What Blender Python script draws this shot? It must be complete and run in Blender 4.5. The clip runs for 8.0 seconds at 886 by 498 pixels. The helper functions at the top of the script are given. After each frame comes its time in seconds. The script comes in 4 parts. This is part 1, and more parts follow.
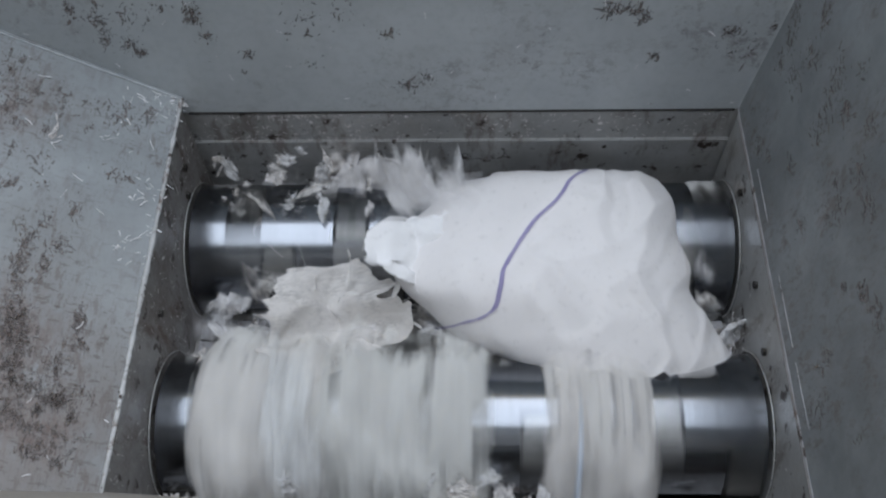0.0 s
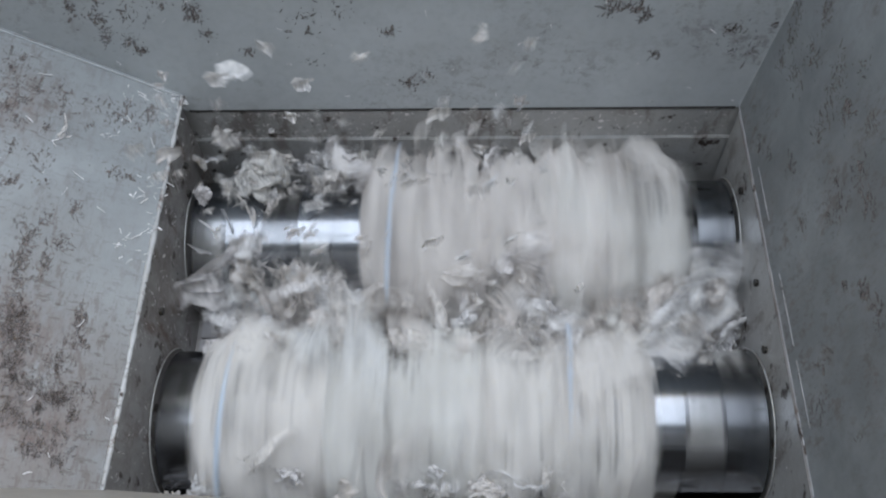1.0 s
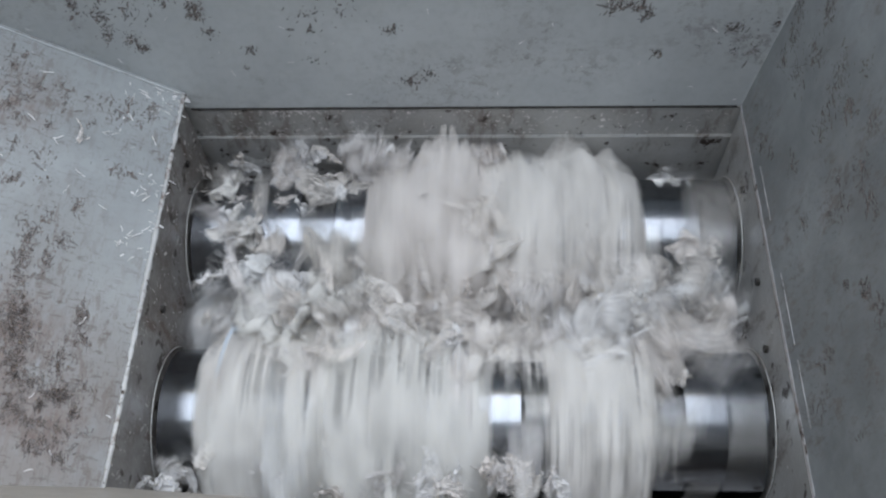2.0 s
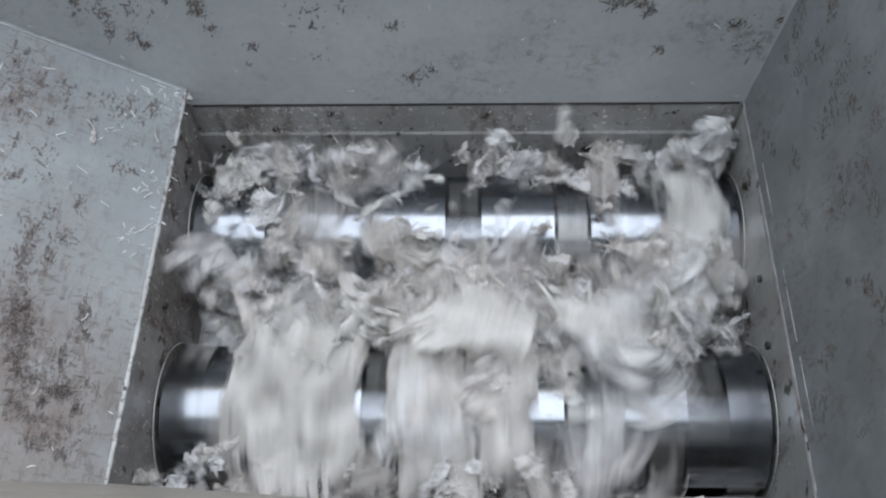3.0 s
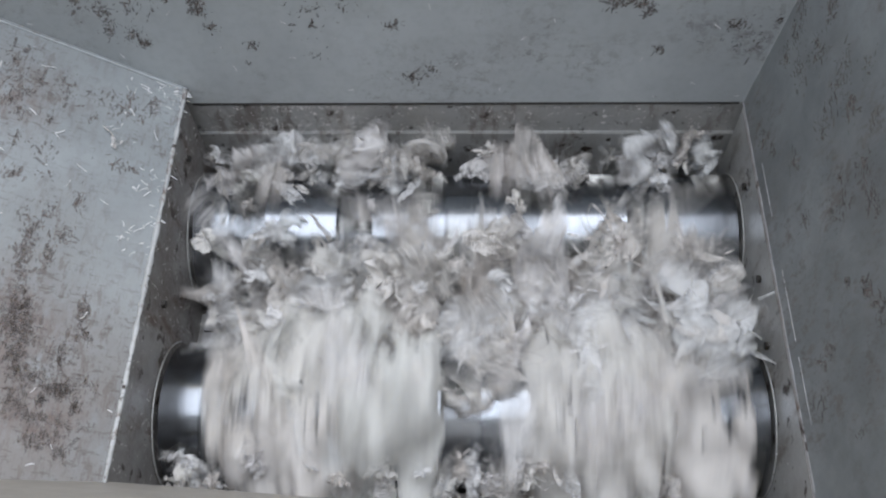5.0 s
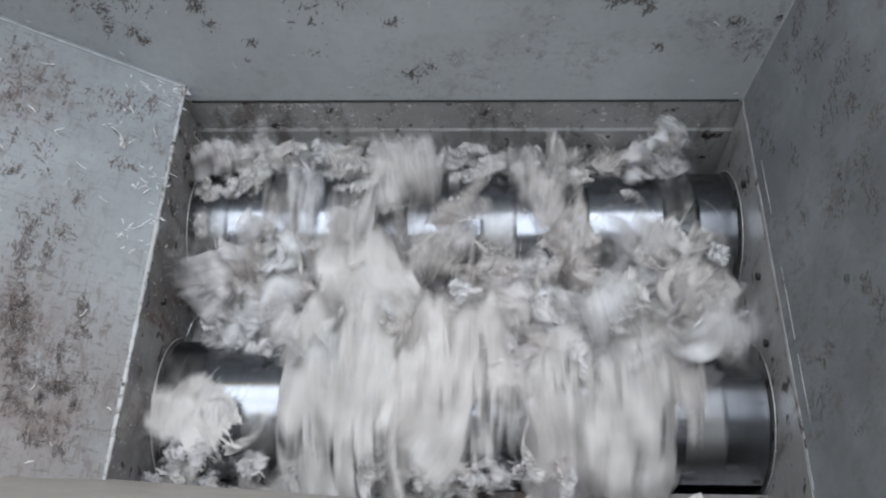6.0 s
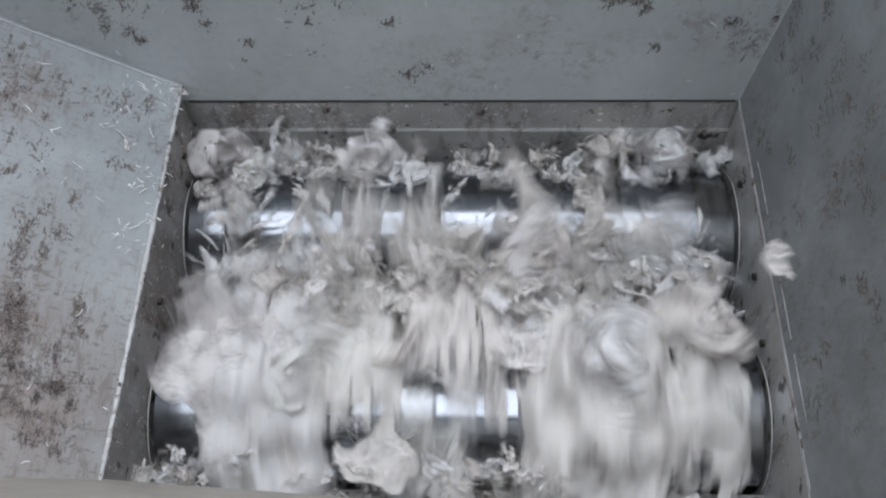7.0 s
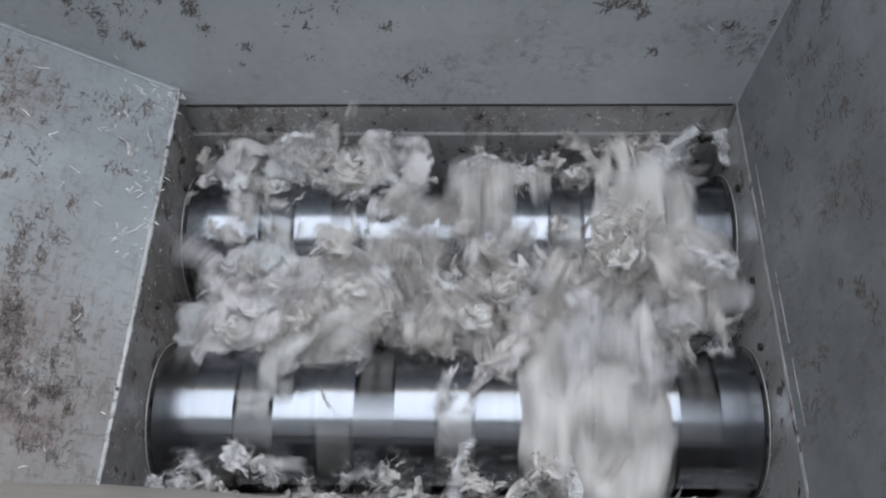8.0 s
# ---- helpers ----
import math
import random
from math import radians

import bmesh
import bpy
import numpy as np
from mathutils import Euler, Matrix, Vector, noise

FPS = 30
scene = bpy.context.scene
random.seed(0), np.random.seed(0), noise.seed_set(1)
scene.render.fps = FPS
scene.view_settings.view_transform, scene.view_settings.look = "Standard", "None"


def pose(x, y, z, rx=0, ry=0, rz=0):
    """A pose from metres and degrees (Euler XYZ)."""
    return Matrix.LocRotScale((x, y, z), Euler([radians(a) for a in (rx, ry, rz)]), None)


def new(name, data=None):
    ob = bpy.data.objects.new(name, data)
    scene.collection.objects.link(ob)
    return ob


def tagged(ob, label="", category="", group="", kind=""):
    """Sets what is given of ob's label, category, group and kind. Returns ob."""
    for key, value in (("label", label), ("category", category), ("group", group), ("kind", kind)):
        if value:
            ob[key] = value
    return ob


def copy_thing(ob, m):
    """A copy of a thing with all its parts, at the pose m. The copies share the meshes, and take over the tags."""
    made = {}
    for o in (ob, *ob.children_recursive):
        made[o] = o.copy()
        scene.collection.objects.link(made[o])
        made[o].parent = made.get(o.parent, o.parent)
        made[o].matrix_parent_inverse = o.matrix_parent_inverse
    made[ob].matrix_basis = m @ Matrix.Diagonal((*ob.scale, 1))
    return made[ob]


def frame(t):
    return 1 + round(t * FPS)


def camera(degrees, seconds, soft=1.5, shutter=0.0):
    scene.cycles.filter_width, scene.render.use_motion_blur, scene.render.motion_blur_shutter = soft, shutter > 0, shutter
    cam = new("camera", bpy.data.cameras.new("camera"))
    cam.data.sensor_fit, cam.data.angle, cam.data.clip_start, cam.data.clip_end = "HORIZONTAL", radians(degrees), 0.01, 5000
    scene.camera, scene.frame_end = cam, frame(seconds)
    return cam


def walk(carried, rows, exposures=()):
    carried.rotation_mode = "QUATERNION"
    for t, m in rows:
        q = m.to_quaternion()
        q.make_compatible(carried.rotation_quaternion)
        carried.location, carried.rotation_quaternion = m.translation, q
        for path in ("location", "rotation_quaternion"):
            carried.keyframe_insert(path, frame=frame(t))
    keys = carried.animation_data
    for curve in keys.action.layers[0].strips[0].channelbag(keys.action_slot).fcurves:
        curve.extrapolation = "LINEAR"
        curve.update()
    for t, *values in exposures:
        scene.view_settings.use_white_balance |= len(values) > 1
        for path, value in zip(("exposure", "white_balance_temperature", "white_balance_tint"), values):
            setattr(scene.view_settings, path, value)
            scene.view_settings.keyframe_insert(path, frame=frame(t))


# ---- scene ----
cam = camera(52.2, 8.0, soft=2.1, shutter=1.4)
EYE = (0.0265, -0.8615, 2.8465)
# a hand-held camera that only sways: seconds, then the three turns in degrees
SWAY = [(0, 30.335, 1.627, 0.783), (0.5, 30.140, 1.631, 0.754), (1, 30.197, 1.666, 0.806), (1.5, 30.192, 1.648, 0.909),
        (3, 29.896, 1.770, 1.038), (3.5, 29.914, 1.760, 1.151), (4, 29.984, 1.702, 1.228), (4.5, 29.952, 1.664, 1.182),
        (6, 29.693, 1.619, 1.136), (6.5, 29.754, 1.507, 1.102), (7, 29.695, 1.428, 1.061), (7.5, 29.828, 1.294, 0.951),
        (8, 29.943, 1.348, 0.955)]
walk(cam, [(t, pose(*EYE, a, b, c)) for t, a, b, c in SWAY],
     exposures=[(0, 0.94, 6280, 9), (0.6, 1.19, 6290, 10), (1, 1.31, 6330, 9), (1.5, 1.37, 6380, 9), (3.0, 1.40, 6420, 9), (4.5, 1.43, 6480, 10), (6.5, 1.40, 6500, 10), (7.5, 1.36, 6460, 11), (8, 1.24, 6440, 10)])

# ---- light: a cloudy sky through the long roof light above the hopper ----
ROOF = 6.0
world = bpy.data.worlds.new("world")
scene.world = world
world.use_nodes = True
wn = world.node_tree.nodes
sky = wn.new("ShaderNodeTexSky")
sky.sky_type, sky.sun_disc, sky.sun_elevation, sky.sun_rotation = "NISHITA", False, radians(55), radians(20)
world.node_tree.links.new(sky.outputs[0], wn["Background"].inputs[0])
wn["Background"].inputs[1].default_value = 0.08
lamp = bpy.data.lights.new("roof_light_sky", "AREA")
lamp.shape, lamp.size, lamp.size_y, lamp.energy, lamp.color = "RECTANGLE", 4.8, 3.9, 99.0, (0.94, 0.97, 1.0)
lamp_ob = new("roof_light_sky", lamp)
lamp_ob.matrix_world = pose(0, 0.1, ROOF + 0.05)

# ---- materials ----


def material(name):
    m = bpy.data.materials.new(name)
    m.use_nodes = True
    nt = m.node_tree
    return m, nt, nt.nodes["Principled BSDF"]


def node(nt, kind, **inputs):
    n = nt.nodes.new(kind)
    for k, v in inputs.items():
        n.inputs[k].default_value = v
    return n


def noise_mask(nt, vec, scale, lo, hi, detail=5.0, rough=0.6, stretch=(1, 1, 1), turn=(0, 0, 0), shift=(0, 0, 0)):
    mp = node(nt, "ShaderNodeMapping", Scale=stretch, Rotation=[radians(a) for a in turn], Location=shift)
    nt.links.new(vec, mp.inputs["Vector"])
    n = node(nt, "ShaderNodeTexNoise", Scale=scale, Detail=detail, Roughness=rough)
    nt.links.new(mp.outputs[0], n.inputs["Vector"])
    r = nt.nodes.new("ShaderNodeMapRange")
    r.inputs["From Min"].default_value, r.inputs["From Max"].default_value = lo, hi
    nt.links.new(n.outputs["Fac"], r.inputs["Value"])
    return r.outputs["Result"]


def times(nt, a, b):
    n = nt.nodes.new("ShaderNodeMath")
    n.operation = "MULTIPLY"
    for i, v in enumerate((a, b)):
        if isinstance(v, float):
            n.inputs[i].default_value = v
        else:
            nt.links.new(v, n.inputs[i])
    return n.outputs[0]


def blend(nt, fac, a, b):
    n = nt.nodes.new("ShaderNodeMix")
    n.data_type = "RGBA"
    nt.links.new(fac, n.inputs["Factor"])
    for sock, v in ((n.inputs["A"], a), (n.inputs["B"], b)):
        if isinstance(v, tuple):
            sock.default_value = (*v, 1)
        else:
            nt.links.new(v, sock)
    return n.outputs["Result"]


def bump(nt, bs, height, strength, distance):
    b = node(nt, "ShaderNodeBump", Strength=strength, Distance=distance)
    nt.links.new(height, b.inputs["Height"])
    nt.links.new(b.outputs[0], bs.inputs["Normal"])


def painted_steel(name, grey, marks, lo_zone, hi_zone, streak=(1, 1, 1), shift=(0, 0, 0), white=0.25, rough=0.45, film_shade=0.0, stain_shade_spots=()):
    """Grey machine paint with brown rubbed marks in patches, pale scuffs, fine dirt, and shade put into the colour."""
    m, nt, bs = material(name)
    vec = nt.nodes.new("ShaderNodeTexCoord").outputs["Object"]
    base = blend(nt, noise_mask(nt, vec, 3.5, 0.3, 0.75, 6), tuple(g * 0.86 for g in grey), tuple(min(1, g * 1.10) for g in grey))
    base = blend(nt, times(nt, noise_mask(nt, vec, 60, 0.45, 0.8, 3), 0.22), base, tuple(g * 0.55 for g in grey))
    # mottled dirt film, which also carries a plate's shade in its colour
    base = blend(nt, times(nt, noise_mask(nt, vec, 5, 0.2, 0.62, 6, 0.65, shift=shift), film_shade), base, tuple(g * 0.44 for g in grey))
    for centre, reach, tone, amount, scratchy in stain_shade_spots:
        # rubbed brown dirt, or shade painted as a broad darker patch of the plate
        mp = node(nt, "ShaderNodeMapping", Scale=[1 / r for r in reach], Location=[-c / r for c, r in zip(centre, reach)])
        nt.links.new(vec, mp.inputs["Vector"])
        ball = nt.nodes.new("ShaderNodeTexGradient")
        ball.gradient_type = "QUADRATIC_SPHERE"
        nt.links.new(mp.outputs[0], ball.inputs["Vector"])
        rust_shade_mask = noise_mask(nt, vec, 30 if scratchy else 7, 0.38 if scratchy else 0.22, 0.62, 7, 0.75, stretch=(1.6, 0.8, 1), shift=shift)
        base = blend(nt, times(nt, times(nt, ball.outputs["Fac"], rust_shade_mask), amount), base, tone)
    zone = noise_mask(nt, vec, 3.2, lo_zone, hi_zone, 3, 0.55, shift=shift)
    fleck = noise_mask(nt, vec, 28, 0.535, 0.605, 7, 0.70, stretch=streak, shift=shift)
    cross = noise_mask(nt, vec, 44, 0.555, 0.62, 6, 0.7, stretch=(streak[1], streak[0], streak[2]), shift=(shift[2], shift[0], shift[1]))
    fine = noise_mask(nt, vec, 85, 0.55, 0.64, 4, 0.7, stretch=streak)
    stain = noise_mask(nt, vec, 9, 0.45, 0.75, 6, 0.7, shift=shift)
    base = blend(nt, times(nt, times(nt, zone, stain), marks * 0.6), base, (0.20, 0.183, 0.172))
    base = blend(nt, times(nt, times(nt, zone, fleck), marks * 0.85), base, (0.125, 0.094, 0.082))
    base = blend(nt, times(nt, times(nt, zone, cross), marks * 0.85), base, (0.085, 0.064, 0.056))
    base = blend(nt, times(nt, times(nt, zone, fine), marks * 0.5), base, (0.07, 0.055, 0.05))
    scuff = noise_mask(nt, vec, 40, 0.66, 0.72, 5, 0.7, stretch=(streak[1], streak[0], streak[2]))
    base = blend(nt, times(nt, scuff, white * 0.6), base, (0.62, 0.62, 0.61))
    nt.links.new(base, bs.inputs["Base Color"])
    r = nt.nodes.new("ShaderNodeMapRange")
    r.inputs["To Min"].default_value, r.inputs["To Max"].default_value = rough - 0.08, rough + 0.2
    nt.links.new(noise_mask(nt, vec, 9, 0.3, 0.7), r.inputs["Value"])
    nt.links.new(r.outputs[0], bs.inputs["Roughness"])
    bump(nt, bs, fleck, 0.15, 0.002)
    return m


def grimy_steel(name, grey, dirt, amount, rough=0.55):
    m, nt, bs = material(name)
    vec = nt.nodes.new("ShaderNodeTexCoord").outputs["Object"]
    base = blend(nt, times(nt, noise_mask(nt, vec, 7, 0.38, 0.66, 7, 0.7), amount), grey, dirt)
    base = blend(nt, times(nt, noise_mask(nt, vec, 130, 0.56, 0.70, 3), 0.5), base, (0.42, 0.41, 0.39))
    base = blend(nt, times(nt, noise_mask(nt, vec, 16, 0.54, 0.64, 6, 0.7, stretch=(1, 1, 0.35)), amount * 0.9), base, (0.115, 0.072, 0.050))
    base = blend(nt, noise_mask(nt, vec, 24, 0.60, 0.66, 5), base, (0.05, 0.035, 0.028))
    base = blend(nt, times(nt, noise_mask(nt, vec, 45, 0.56, 0.66, 5, 0.7), amount * 0.5), base, (0.36, 0.35, 0.335))
    nt.links.new(base, bs.inputs["Base Color"])
    bs.inputs["Metallic"].default_value = 0.25
    bs.inputs["Roughness"].default_value = rough
    bump(nt, bs, noise_mask(nt, vec, 90, 0.3, 0.7), 0.3, 0.002)
    return m


def bright_steel(name, grey, rough):
    """Worn polished steel, scored round the axis."""
    m, nt, bs = material(name)
    vec = nt.nodes.new("ShaderNodeTexCoord").outputs["Object"]
    lines = noise_mask(nt, vec, 1.0, 0.35, 0.7, 4, 0.7, stretch=(240, 3, 3))
    smear = noise_mask(nt, vec, 14, 0.35, 0.75, 5)
    base = blend(nt, times(nt, lines, 0.5), grey, tuple(g * 0.72 for g in grey))
    base = blend(nt, times(nt, smear, 0.35), base, tuple(g * 0.6 for g in grey))
    nt.links.new(base, bs.inputs["Base Color"])
    bs.inputs["Metallic"].default_value = 1.0
    r = nt.nodes.new("ShaderNodeMapRange")
    r.inputs["To Min"].default_value, r.inputs["To Max"].default_value = rough, rough + 0.12
    nt.links.new(smear, r.inputs["Value"])
    nt.links.new(r.outputs[0], bs.inputs["Roughness"])
    bump(nt, bs, lines, 0.06, 0.001)
    return m


def cloth(name, colour, shade, weave=1.0, through_light=0.32, fray=0.0):
    """Thin woven plastic sacking: pale, matt, letting some light through; fray: how far the weave has come apart into threads."""
    m, nt, bs = material(name)
    vec = nt.nodes.new("ShaderNodeTexCoord").outputs["Object"]
    base = blend(nt, noise_mask(nt, vec, 16, 0.35, 0.7, 5), colour, shade)
    base = blend(nt, times(nt, noise_mask(nt, vec, 70, 0.58, 0.72, 4), 0.35), base, tuple(c * 0.6 for c in shade))
    pick = nt.nodes.new("ShaderNodeObjectInfo").outputs["Random"]
    warm = nt.nodes.new("ShaderNodeMapRange")
    warm.inputs["From Min"].default_value, warm.inputs["To Max"].default_value = 0.45, 0.38
    nt.links.new(pick, warm.inputs["Value"])
    base = blend(nt, warm.outputs[0], base, (0.80, 0.735, 0.715))
    cool = nt.nodes.new("ShaderNodeMapRange")
    cool.inputs["From Min"].default_value, cool.inputs["From Max"].default_value, cool.inputs["To Max"].default_value = 0.22, 0.0, 0.25
    nt.links.new(pick, cool.inputs["Value"])
    base = blend(nt, cool.outputs[0], base, (0.74, 0.80, 0.79))
    nt.links.new(base, bs.inputs["Base Color"])
    bs.inputs["Roughness"].default_value = 0.7
    wave = node(nt, "ShaderNodeTexWave", Scale=160.0, Distortion=2.0, Detail=1.0)
    nt.links.new(vec, wave.inputs["Vector"])
    bump(nt, bs, wave.outputs["Fac"], 0.12 * weave, 0.001)
    tr = nt.nodes.new("ShaderNodeBsdfTranslucent")
    nt.links.new(base, tr.inputs["Color"])
    mix = nt.nodes.new("ShaderNodeMixShader")
    mix.inputs[0].default_value = through_light
    nt.links.new(bs.outputs[0], mix.inputs[1])
    nt.links.new(tr.outputs[0], mix.inputs[2])
    if fray:
        open_zone = noise_mask(nt, vec, 15, 0.40, 0.62, 4, 0.6, shift=(2.2, 0.3, 1.4))
        strands = noise_mask(nt, vec, 1.0, 0.40, 0.56, 3, 0.6, stretch=(55, 190, 55))
        hole = nt.nodes.new("ShaderNodeMixShader")
        nt.links.new(times(nt, times(nt, open_zone, strands), fray), hole.inputs[0])
        nt.links.new(mix.outputs[0], hole.inputs[1])
        nt.links.new(nt.nodes.new("ShaderNodeBsdfTransparent").outputs[0], hole.inputs[2])
        mix = hole
    nt.links.new(mix.outputs[0], nt.nodes["Material Output"].inputs["Surface"])
    return m


def plain(name, colour, rough=0.6, metal=0.0):
    m, nt, bs = material(name)
    vec = nt.nodes.new("ShaderNodeTexCoord").outputs["Object"]
    nt.links.new(blend(nt, noise_mask(nt, vec, 12, 0.3, 0.7), colour, tuple(c * 0.75 for c in colour)), bs.inputs["Base Color"])
    bs.inputs["Roughness"].default_value, bs.inputs["Metallic"].default_value = rough, metal
    return m


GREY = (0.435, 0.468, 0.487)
M_back = painted_steel("paint_back", GREY, 0.42, 0.48, 0.62, (1, 1, 1.15), (3.1, 0.4, 1.9), 0.18)
# The back wall's grey, multiplied down to stand for the chute plate's shade.
M_left_shaded = painted_steel("paint_left_shaded", tuple(g * 0.82 for g in GREY), 0.6, 0.31, 0.53, (2.2, 0.62, 1), (0.7, 5.2, 0.3), 0.10, film_shade=0.45, stain_shade_spots=(
    # First patch paints shade over the plate's front end; the others are brown marks.
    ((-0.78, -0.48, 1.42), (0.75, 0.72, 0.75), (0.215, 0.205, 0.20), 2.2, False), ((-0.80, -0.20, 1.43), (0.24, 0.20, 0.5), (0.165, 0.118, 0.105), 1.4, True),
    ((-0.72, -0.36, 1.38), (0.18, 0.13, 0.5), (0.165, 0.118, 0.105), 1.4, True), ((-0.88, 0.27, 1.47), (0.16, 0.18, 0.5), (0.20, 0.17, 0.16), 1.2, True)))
# Darkened copy of the grey: the side wall's shade is in its colour.
M_right_shaded = painted_steel("paint_right_shaded", tuple(g * 0.69 for g in GREY), 0.55, 0.46, 0.60, (1, 1.5, 0.8), (2.2, 1.3, 4.4), 0.12, film_shade=0.82)
M_weld = painted_steel("paint_weld", (0.46, 0.49, 0.51), 0.5, 0.5, 0.7, (1, 1, 1), (4, 2, 6), 0.3)
M_front = painted_steel("paint_front", (0.44, 0.41, 0.37), 0.4, 0.5, 0.7, (1, 1, 1), (9, 2, 1), 0.3)
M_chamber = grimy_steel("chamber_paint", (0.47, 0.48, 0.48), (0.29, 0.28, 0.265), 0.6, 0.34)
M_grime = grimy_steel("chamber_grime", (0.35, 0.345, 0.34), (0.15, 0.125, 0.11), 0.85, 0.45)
M_worn = grimy_steel("worn_edge", (0.56, 0.57, 0.575), (0.36, 0.365, 0.37), 1.0, 0.7)
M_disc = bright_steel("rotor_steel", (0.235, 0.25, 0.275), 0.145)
# Rougher recess steel, its colour darkened for the pockets' shade; the shaft shares it.
M_pocket = bright_steel("pocket_steel_shaded", (0.13, 0.13, 0.13), 0.42)
M_knife = bright_steel("knife_steel", (0.55, 0.55, 0.54), 0.28)
M_gap = plain("joint_dark", (0.03, 0.028, 0.026), 0.8)
M_bolt = plain("bolt_black", (0.09, 0.085, 0.08), 0.45, 0.8)
M_bed = grimy_steel("bed_steel", (0.42, 0.42, 0.44), (0.26, 0.25, 0.25), 0.7, 0.42)
M_woven = cloth("sack_woven", (0.93, 0.93, 0.94), (0.89, 0.89, 0.90), through_light=0.15)
M_wound = cloth("rag_wound", (0.84, 0.825, 0.80), (0.75, 0.73, 0.71), through_light=0.26, fray=0.3)
M_sheet = cloth("sack_sheet", (0.88, 0.88, 0.89), (0.82, 0.82, 0.83), fray=0.25)
M_sack = cloth("sack_white", (0.88, 0.88, 0.89), (0.82, 0.82, 0.83), fray=0.8)
M_rag = cloth("rag_offwhite", (0.84, 0.82, 0.80), (0.76, 0.735, 0.715), fray=0.9)
M_dusty = cloth("rag_dusty", (0.82, 0.79, 0.76), (0.70, 0.665, 0.635), fray=0.9)
M_blue = cloth("stripe_blue", (0.50, 0.62, 0.78), (0.62, 0.70, 0.80), 0.5)
M_purple = cloth("stripe_violet", (0.23, 0.21, 0.48), (0.32, 0.30, 0.55), 0.5)


def wear_brown(name):
    """Rust and rubbed dirt where the paint is gone; each fleck has its own depth of brown."""
    m, nt, bs = material(name)
    vec = nt.nodes.new("ShaderNodeTexCoord").outputs["Object"]
    pick = nt.nodes.new("ShaderNodeNewGeometry").outputs["Random Per Island"]
    base = blend(nt, pick, (0.075, 0.052, 0.045), (0.22, 0.18, 0.165))
    base = blend(nt, times(nt, noise_mask(nt, vec, 120, 0.40, 0.60, 4, 0.7), 0.55), base, (0.30, 0.30, 0.30))
    nt.links.new(base, bs.inputs["Base Color"])
    bs.inputs["Roughness"].default_value = 0.75
    thin = nt.nodes.new("ShaderNodeMixShader")
    nt.links.new(times(nt, noise_mask(nt, vec, 220, 0.34, 0.62, 3, 0.6), 0.85), thin.inputs[0])
    nt.links.new(bs.outputs[0], thin.inputs[1])
    nt.links.new(nt.nodes.new("ShaderNodeBsdfTransparent").outputs[0], thin.inputs[2])
    nt.links.new(thin.outputs[0], nt.nodes["Material Output"].inputs["Surface"])
    return m


M_wear = wear_brown("paint_wear")
# Unseen room surfaces, kept pale so they throw fill light on the machine.
M_room_bounce = plain("room_wall_bounce", (0.88, 0.88, 0.87), 0.8)
M_floor_bounce = plain("concrete", (0.60, 0.59, 0.57), 0.7)
M_yellow = plain("beam_yellow", (0.75, 0.50, 0.08), 0.5)

# ---- helpers of this scene ----


def part(name, bm, mat, parent=None, label="", smooth=True):
    me = bpy.data.meshes.new(name)
    bm.to_mesh(me)
    bm.free()
    if smooth:
        me.polygons.foreach_set("use_smooth", [True] * len(me.polygons))
    for one in (mat if isinstance(mat, (list, tuple)) else [mat]):
        me.materials.append(one)
    ob = new(name, me)
    ob.parent = parent
    if label:
        tagged(ob, label)
    return ob


def add_box(bm, lo, hi, bevel=0.0):
    m = Matrix.Translation([(a + b) / 2 for a, b in zip(lo, hi)]) @ Matrix.Diagonal([b - a for a, b in zip(lo, hi)] + [1])
    made = bmesh.ops.create_cube(bm, size=1, matrix=m)
    if bevel:
        edges = list({e for v in made["verts"] for e in v.link_edges})
        bmesh.ops.bevel(bm, geom=edges, offset=bevel, segments=2, affect="EDGES")


def box(name, lo, hi, mat, parent=None, bevel=0.0, label=""):
    bm = bmesh.new()
    add_box(bm, lo, hi, bevel)
    return part(name, bm, mat, parent, label, smooth=False)


def slab(name, corners, thick, mat):
    """A plate: four corners of its visible face, counter-clockwise as seen, thickened away from the viewer."""
    bm = bmesh.new()
    c = [Vector(p) for p in corners]
    n = (c[1] - c[0]).cross(c[2] - c[0]).normalized()
    top = [bm.verts.new(p) for p in c]
    low = [bm.verts.new(p - n * thick) for p in c]
    bm.faces.new(top)
    bm.faces.new(low[::-1])
    for i in range(4):
        j = (i + 1) % 4
        bm.faces.new((top[j], top[i], low[i], low[j]))
    return part(name, bm, mat, None, smooth=False)


def ragged_bead(name, a, b, radius, mat, seed, parent=None):
    """A thin uneven ridge (weld or rubbed edge) from a to b."""
    a, b = Vector(a), Vector(b)
    d = (b - a).normalized()
    u = d.orthogonal().normalized()
    w = d.cross(u)
    n = max(8, int((b - a).length / 0.012))
    bm = bmesh.new()
    rings = []
    for i in range(n + 1):
        p = a.lerp(b, i / n)
        q = radius * (0.45 + 0.9 * abs(noise.noise(p * 40 + Vector((seed, 0, 0)))) + 0.3 * noise.noise(p * 9 + Vector((0, seed, 0))))
        rings.append([bm.verts.new(p + (u * math.cos(k * math.pi / 3) + w * math.sin(k * math.pi / 3)) * q) for k in range(6)])
    for r, s in zip(rings, rings[1:]):
        for k in range(6):
            bm.faces.new((r[k], r[(k + 1) % 6], s[(k + 1) % 6], s[k]))
    return part(name, bm, mat, parent)


# ---- the large structure ----
HALF = 0.612          # half width of the cutting chamber
AXIS_Z, AXIS_Y, RAD = 1.0, 0.2185, 0.154
BACK, RIM, LEDGE = 0.416, 1.270, 1.168
LEFT_Z = 1.317
